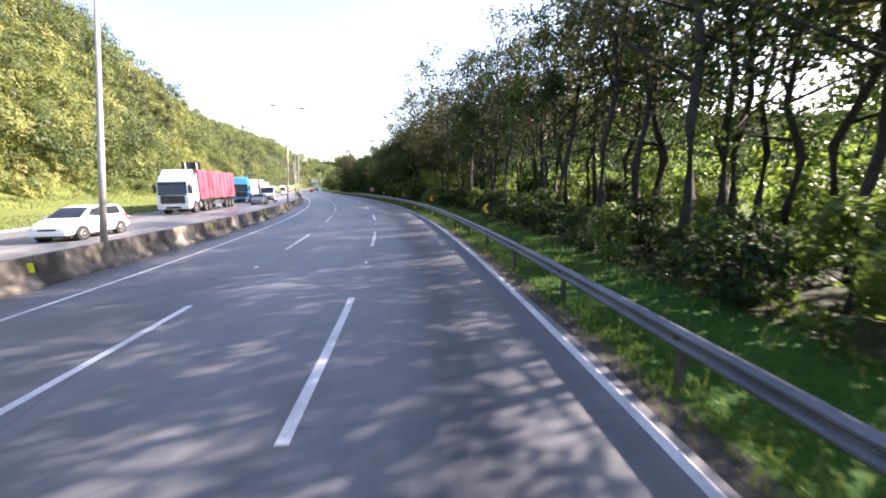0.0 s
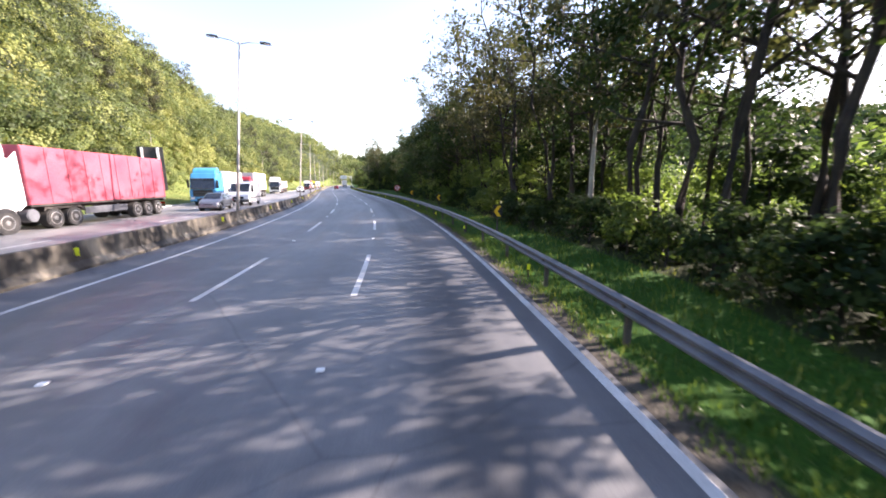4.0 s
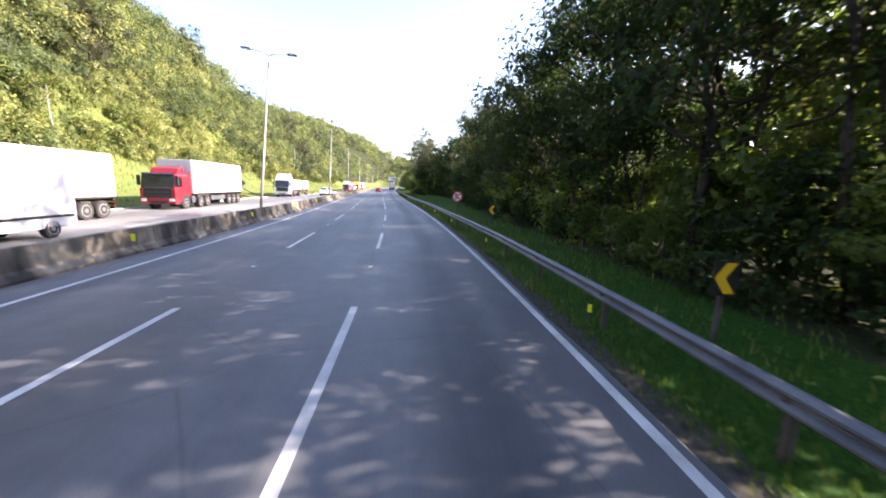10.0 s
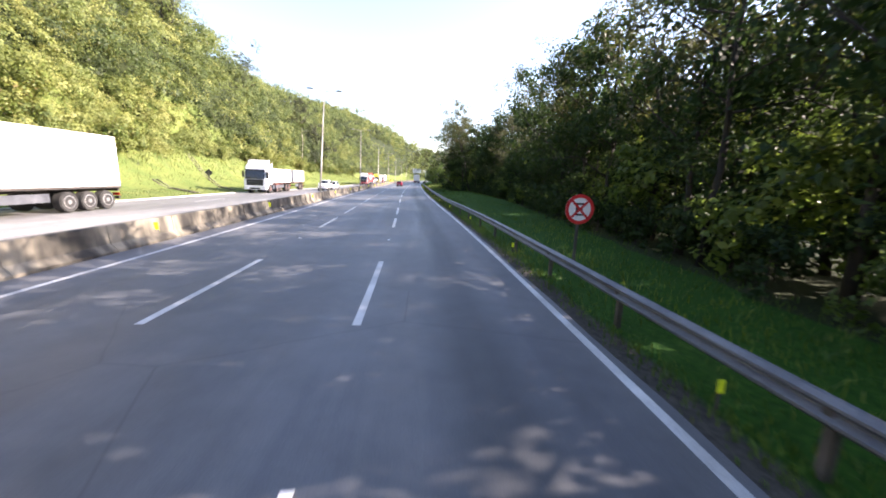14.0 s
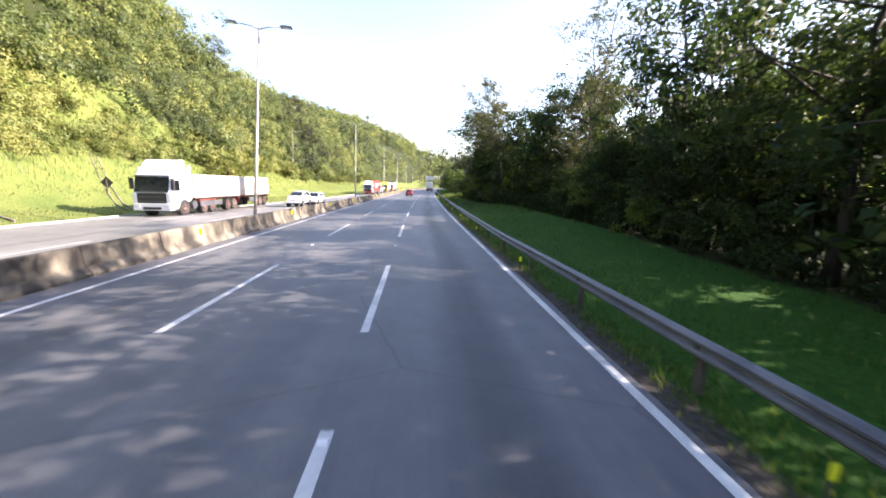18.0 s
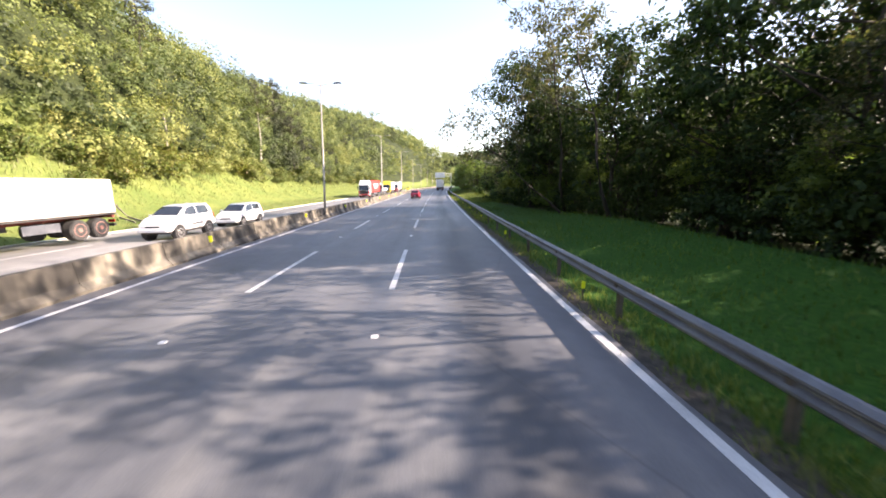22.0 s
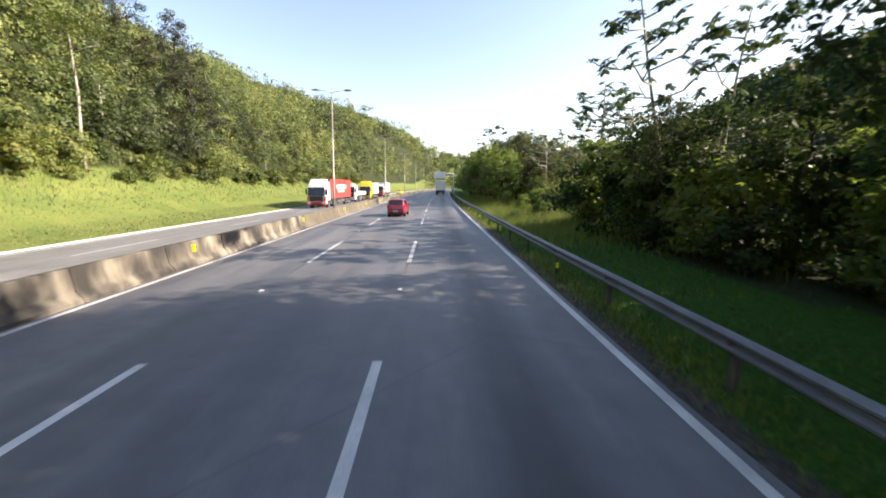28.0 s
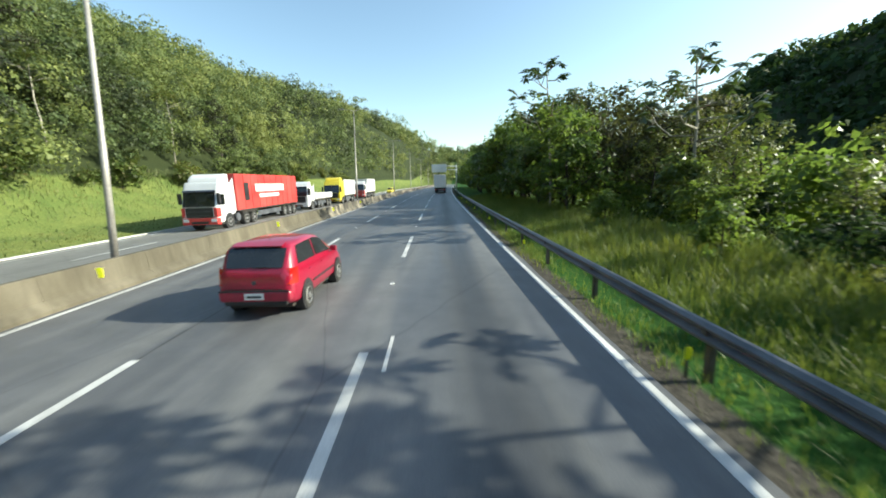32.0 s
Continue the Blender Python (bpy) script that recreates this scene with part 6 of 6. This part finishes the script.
        # lamps wrap round the corners
        lo, hi = (0.70, 1.02) if hatch else (0.66, 0.88)
        grid = []
        for v in (0.0, 0.5, 1.0):
            z = lo + (hi - lo) * v + g
            inner = 0.64 - 0.02 * v
            grid.append([(sd * inner, -1.958 + 0.085 * v, z), (sd * (0.735 + 0.01 * v), -1.935 + 0.085 * v, z), (sd * 0.812, -1.80 + 0.05 * v, z), (sd * 0.838, -1.70 + 0.05 * v, z)])
        sheet("tail_lamp", grid, LAMP_RED)
        part("headlamp", boxes((sd * 0.46, sd * 0.72, 1.68, 1.83, 0.56 + g, 0.68 + g), bevel=0.035, seg=3), LAMP_CLEAR, ob)
        for y in (-0.16, -1.0):
            part("door_handle", boxes((sd * 0.82, sd * 0.842, y, y + 0.16, 0.82 + g, 0.845 + g), bevel=0.005), paint, ob)
        part("side_moulding", boxes((sd * 0.826, sd * 0.840, -0.8, 0.8, 0.50 + g, 0.55 + g)), PLASTIC, ob)
        for y in (-1.2, 1.2):
            part("wheel_arch", cyl(0.35 + g * 0.35, sd * 0.60, sd * 0.833, y, 0.31 + g * 0.4, 26), PLASTIC, ob)
            wheel(ob, sd * 0.75, y, 0.29 + g * 0.35, 0.19, sd)
    bumper = part("rear_bumper", boxes((-0.76, 0.76, -2.01, -1.72, 0.36 + g, 0.60 + g), bevel=0.09, seg=4), paint, ob)
    part("bumper_strip", boxes((-0.74, 0.74, -2.018, -1.98, 0.575 + g, 0.605 + g), bevel=0.008), PLASTIC, bumper, "black rubber strip")
    part("lower_trim", boxes((-0.66, 0.66, -1.985, -1.8, 0.29 + g, 0.39 + g), bevel=0.03), PLASTIC, bumper, "black plastic lower trim")
    part("front_bumper", boxes((-0.72, 0.72, 1.70, 1.98, 0.27 + g, 0.48 + g), bevel=0.09, seg=4), paint, ob)
    part("grille", boxes((-0.34, 0.34, 1.86, 1.95, 0.50 + g, 0.58 + g), bevel=0.01), PLASTIC, ob)
    plate = part("number_plate", boxes((-0.2, 0.2, -2.022, -2.008, 0.42 + g, 0.55 + g)), SIGN_WHITE, ob, "white plate with a grey bar")
    part("bar", boxes((-0.15, 0.15, -2.027, -2.023, 0.46 + g, 0.50 + g)), PLASTIC, plate)
    part("badge", disc(0.045, -1.955, 16, depth=0.015), GALVANISED, ob).location = (0, 0, 0.75 + g)
    part("tailgate_seam", boxes((-0.62, 0.62, -1.972, -1.95, 0.615 + g, 0.625 + g)), PLASTIC, ob)
    part("underbody", boxes((-0.66, 0.66, -1.7, 1.7, 0.17 + g, 0.32 + g)), CHASSIS, ob)
    if hatch:
        part("wiper", boxes((-0.02, 0.36, -1.895, -1.875, 1.035 + g, 1.05 + g)), PLASTIC, ob)
        part("roof_spoiler", prism([(-1.66, 1.415 + g * 1.35), (-1.665, 1.44 + g * 1.35), (-1.42, 1.495 + g * 1.35), (-1.42, 1.47 + g * 1.35)], -0.54, 0.54, bevel=0.008), paint, ob)
    part("antenna", tube([(0, -1.0, 1.44 + g * 1.35), (0, -1.2, 1.66 + g * 1.35)], [0.006, 0.003], 5), PLASTIC, ob)
    return tagged(ob, label, "car")


def truck(m, cab, bumper, load, label, length=9.0, tall=2.7, load_label="", axles=3, chassis=None, second=None, stripe=None, low_cab=False, bars=False):
    """A lorry whose cab front stands at y = 0 and looks to +y; its trailer reaches back."""
    ob = group_empty("truck", m)
    ch = chassis or CHASSIS
    dusty = RIM_DUSTY if chassis else None
    top = 2.75 if low_cab else 3.35
    side = [(0.0, 0.55), (0.02, 1.35), (-0.03, 1.75), (-0.28, 2.72), (-0.62, top), (-2.1, top), (-2.15, 1.0), (-1.95, 0.95), (-1.85, 0.62), (-1.0, 0.62), (-0.85, 0.5)]
    part("cab", prism(side, -1.22, 1.22, bevel=0.14), cab, ob)
    if not low_cab:
        # a rounded air deflector on the roof
        bm = prism([(-0.72, top - 0.03), (-0.95, top + 0.32), (-1.35, top + 0.55), (-2.05, top + 0.60), (-2.08, top - 0.03)], -1.1, 1.1, bevel=0.12)
        part("roof_deflector", bm, cab, ob)
    else:
        part("roof_deflector", prism([(-0.9, top - 0.02), (-1.2, top + 0.45), (-1.9, top + 0.62), (-1.95, top - 0.02)], -1.0, 1.0, bevel=0.08), cab, ob)
    part("windscreen", prism([(0.022, 1.66), (-0.038, 1.86), (-0.262, 2.72), (-0.235, 2.735), (-0.008, 1.86), (0.04, 1.66)], -1.1, 1.1), GLASS, ob)
    for sd in (-1, 1):
        part("wiper", tube([(sd * 0.75, 0.055, 1.66), (sd * 0.2, 0.02, 1.78)], [0.014, 0.01], 4), PLASTIC, ob)
        part("corner_panel", prism([(0.035, 0.95), (0.045, 1.6), (-0.45, 1.6), (-0.45, 0.95)], sd * 0.98, sd * 1.235, bevel=0.04), bumper, ob)
    part("sun_visor", prism([(-0.25, 2.74), (-0.24, 2.80), (-0.06, 2.70), (-0.07, 2.67)], -1.1, 1.1), GLASS, ob)
    grille = part("grille", boxes((-0.94, 0.94, -0.02, 0.05, 0.92, 1.6), bevel=0.03), bumper if low_cab and bumper is CARGO_RED else PLASTIC, ob)
    part("lower_grille", boxes((-0.6, 0.6, 0.07, 0.10, 0.48, 0.66), bevel=0.01), PLASTIC, ob)
    part("emblem_bar", boxes((-0.9, 0.9, 0.045, 0.06, 1.66, 1.72)), GALVANISED, ob)
    for i in range(4):
        part("grille_bar", boxes((-0.8, 0.8, 0.05, 0.07, 1.02 + i * 0.15, 1.06 + i * 0.15)), CHASSIS if i % 2 else GALVANISED, grille)
    part("bumper", boxes((-1.23, 1.23, -0.35, 0.09, 0.42, 0.90), bevel=0.05), bumper, ob)
    for sd in (-1, 1):
        part("headlamp", boxes((sd * 0.78, sd * 1.16, 0.06, 0.11, 0.62, 0.84), bevel=0.02), LAMP_CLEAR, ob)
        part("mirror", boxes((sd * 1.26, sd * 1.44, -0.25, -0.05, 1.85, 2.6), bevel=0.03), PLASTIC, ob)
        b2 = bmesh.new()
        b2.faces.new([b2.verts.new(p) for p in ((sd * 1.226, -0.22, 1.75), (sd * 1.226, -1.05, 1.75), (sd * 1.226, -1.05, 2.5), (sd * 1.226, -0.40, 2.5))])
        bmesh.ops.solidify(b2, geom=b2.faces[:], thickness=0.008)
        part("side_window", b2, GLASS, ob)
        part("door_handle", boxes((sd * 1.225, sd * 1.25, -1.0, -0.8, 1.45, 1.5)), PLASTIC, ob)
        part("wheel_arch", cyl(0.6, sd * 0.9, sd * 1.228, -1.42, 0.55, 24), PLASTIC, ob)
        part("side_fairing", prism([(-2.1, 0.95), (-2.1, top), (-2.45, top + 0.3), (-2.5, 1.25)], sd * 1.14, sd * 1.2, bevel=0.02), cab, ob)
        part("step", boxes((sd * 1.0, sd * 1.2, -0.95, -0.35, 0.4, 0.48)), CHASSIS, ob)
        wheel(ob, sd * 1.09, -1.42, 0.5, 0.3, sd, dusty)
        for y in (-3.9, -5.1):
            wheel(ob, sd * 0.98, y, 0.5, 0.45, sd, dusty)
        part("mudguard", prism([(-3.3, 0.85), (-3.35, 1.08), (-5.6, 1.08), (-5.65, 0.85), (-5.5, 0.98), (-3.45, 0.98)], sd * 0.75, sd * 1.2), ch, ob)
        part("fuel_tank", cyl(0.32, sd * 0.72, sd * 1.18, -2.75, 0.72, 18, 0.03), GALVANISED, ob)
    part("frame_rails", boxes((-0.5, -0.38, -5.9, -1.2, 0.75, 0.98), (0.38, 0.5, -5.9, -1.2, 0.75, 0.98), (-0.9, 0.9, -5.9, -5.7, 0.7, 0.95)), ch, ob)
    def trailer(y0, y1, n_axle):
        part("trailer_frame", boxes((-0.55, -0.4, y1, y0, 0.95, 1.2), (0.4, 0.55, y1, y0, 0.95, 1.2), (-1.2, 1.2, y1, y1 + 0.15, 0.95, 1.2)), ch, ob)
        box = part("cargo_box", boxes((-1.28, 1.28, y1, y0, 1.2, 1.2 + tall), bevel=0.03), load, ob, load_label)
        ribs = int((y0 - y1) / 1.1)
        for i in range(ribs + 1):
            y = y0 - 0.06 - i * (y0 - y1 - 0.12) / ribs
            for sd in (-1, 1):
                part("side_rib", boxes((sd * 1.28, sd * 1.305, y - 0.04, y + 0.04, 1.22, 1.16 + tall)), load, box)
        for sd in (-1, 1):
            part("side_sill", boxes((sd * 1.27, sd * 1.31, y1, y0, 1.13, 1.24)), CHASSIS, box)
            if stripe:
                part("side_panel", boxes((sd * 1.31, sd * 1.315, y1 + 2.0, y0 - 2.2, 1.9, 2.9)), stripe, box, "pale panel along the side")
            if bars:
                for z, a, b in ((2.55, 0.25, 0.72), (2.05, 0.3, 0.62)):
                    part("lettering_bar", boxes((sd * 1.31, sd * 1.316, y0 - (y0 - y1) * b, y0 - (y0 - y1) * a, z, z + 0.62 if z > 2.3 else z + 0.3)), SIGN_WHITE, box, "white bar")
                part("emblem", boxes((sd * 1.31, sd * 1.316, y0 - 1.9, y0 - 1.2, 1.9, 3.3)), SIGN_BLACK, box)
            for i in range(n_axle):
                wheel(ob, sd * 1.0, y1 + 0.9 + i * 1.15, 0.5, 0.42, sd, dusty)
            part("side_guard", boxes((sd * 1.18, sd * 1.22, y1 + n_axle * 1.2 + 0.6, y0 - 3.2 if y0 - y1 > 8 else y0 - 0.8, 0.55, 0.95)), GALVANISED, ob)
        part("rear_bar", boxes((-1.2, 1.2, y1 - 0.02, y1 + 0.1, 0.5, 0.65)), CHASSIS, ob)
        for sd in (-1, 1):
            part("tail_lamp", boxes((sd * 0.8, sd * 1.15, y1 - 0.05, y1 - 0.02, 0.7, 0.85)), LAMP_RED, ob)
    y0 = -2.55
    trailer(y0, y0 - length, axles)
    if second:
        part("drawbar", boxes((-0.1, 0.1, y0 - length - 1.4, y0 - length + 0.2, 0.8, 0.95)), ch, ob)
        trailer(y0 - length - 1.2, y0 - length - 1.2 - second, 2)
    return tagged(ob, label, "truck")


def facing(s, n):
    """On the opposite carriageway, driving towards us."""
    return place(s, n, float(far_z(s, n)), 180)


def van(m, label):
    """A tall panel van; y forward."""
    ob = group_empty("white_van", m)
    side = [(-2.75, 0.42), (-2.78, 1.2), (-2.7, 2.32), (-2.5, 2.45), (0.9, 2.45), (1.35, 2.25), (2.0, 1.42), (2.62, 1.18), (2.75, 0.9), (2.75, 0.42), (2.25, 0.36), (1.35, 0.36), (-1.2, 0.36), (-2.1, 0.36)]
    part("body", prism(side, -0.98, 0.98, bevel=0.06), CAR_WHITE, ob)
    part("windscreen", prism([(1.40, 2.2), (1.42, 2.24), (2.03, 1.46), (2.0, 1.43)], -0.86, 0.86), GLASS, ob)
    for sd in (-1, 1):
        b2 = bmesh.new()
        b2.faces.new([b2.verts.new(p) for p in ((sd * 0.984, 0.75, 1.45), (sd * 0.984, 1.75, 1.45), (sd * 0.984, 1.3, 2.05), (sd * 0.984, 0.75, 2.1))])
        bmesh.ops.solidify(b2, geom=b2.faces[:], thickness=0.008)
        part("side_window", b2, GLASS, ob)
        part("headlamp", boxes((sd * 0.6, sd * 0.92, 2.7, 2.78, 0.86, 1.08), bevel=0.02), LAMP_CLEAR, ob)
        part("mirror", boxes((sd * 1.0, sd * 1.2, 1.55, 1.68, 1.4, 1.75), bevel=0.02), PLASTIC, ob)
        part("side_moulding", boxes((sd * 0.98, sd * 1.0, -2.6, 2.4, 0.75, 0.85)), PLASTIC, ob)
        for y in (-1.65, 1.8):
            wheel(ob, sd * 0.86, y, 0.34, 0.24, sd)
    part("grille", boxes((-0.5, 0.5, 2.74, 2.79, 0.72, 0.95), bevel=0.01), PLASTIC, ob)
    part("bumper", boxes((-0.97, 0.97, 2.6, 2.82, 0.38, 0.66), bevel=0.04), PLASTIC, ob)
    return tagged(ob, label, "van")


car("white_car", facing(26.6, -13.5), CAR_WHITE, "white hatchback on the opposite carriageway", hatch=True)
truck(facing(44.0, -17.0), CAR_WHITE, CAR_WHITE, CARGO_MAROON, "white articulated lorry with a maroon tarpaulin trailer", 10.8, 2.75, "maroon tarpaulin side")
van(facing(70.5, -12.9), "white panel van on the opposite carriageway")
car("grey_car", facing(62.2, -13.2), CAR_GREY, "grey saloon car on the opposite carriageway", hatch=False)
truck(facing(70.5, -16.9), CAR_BLUE, CAR_BLUE, CARGO_WHITE, "light blue lorry with a white load", 7.6, 2.4, "white cargo box")
truck(facing(88.2, -17.2), TRUCK_RED, TRUCK_RED, CARGO_WHITE, "dark red lorry with a long white box", 10.4, 2.75, "white cargo box", low_cab=True)
truck(facing(124.0, -17.1), CAR_WHITE, CAR_WHITE, CARGO_DUSTY, "white lorry pulling two low dusty tipper trailers on red frames", 7.0, 1.75, "dusty white tipper body", 2, CHASSIS_RED, 5.4)
car("white_suv", facing(139.8, -12.5), CAR_WHITE, "white sport utility car near the median barrier", suv=True)
car("silver_car", facing(146.4, -12.7), CAR_WHITE, "pale silver hatchback behind a white car")
truck(facing(250.0, -14.6), CAR_WHITE, CARGO_RED, CARGO_WHITE, "white box lorry with a red bumper and grille", 8.2, 2.6, "tall white cargo box", low_cab=True)
truck(facing(203.8, -15.2), CAR_WHITE, CARGO_RED, CARGO_RED, "white and red lorry with a red container", 12.0, 2.75, "red container", bars=True)
truck(facing(221.5, -15.2), CAR_WHITE, CAR_WHITE, CARGO_WHITE, "white lorry with a low flat load", 7.0, 0.7, "low white side boards", 2, low_cab=True)
truck(facing(233.0, -14.6), CAR_YELLOW, CAR_YELLOW, CARGO_WHITE, "yellow lorry with a pale box", 7.0, 2.4, "pale box", 2)
car("yellow_car", facing(280.0, -13.0), CAR_YELLOW, "small yellow car far down the road")
car("red_car", place(187.0, -2.36, 0.0, -2.0) @ Matrix.Diagonal((0.95, 0.9, 1.0, 1)), CAR_RED, "bright red hatchback driving ahead in the middle lane")
truck(place(276.0, 1.2, 0.0), CAR_WHITE, CARGO_RED, CARGO_WHITE, "lorry with a white box far ahead in the slow lane", 11.0, 2.9, "white box")
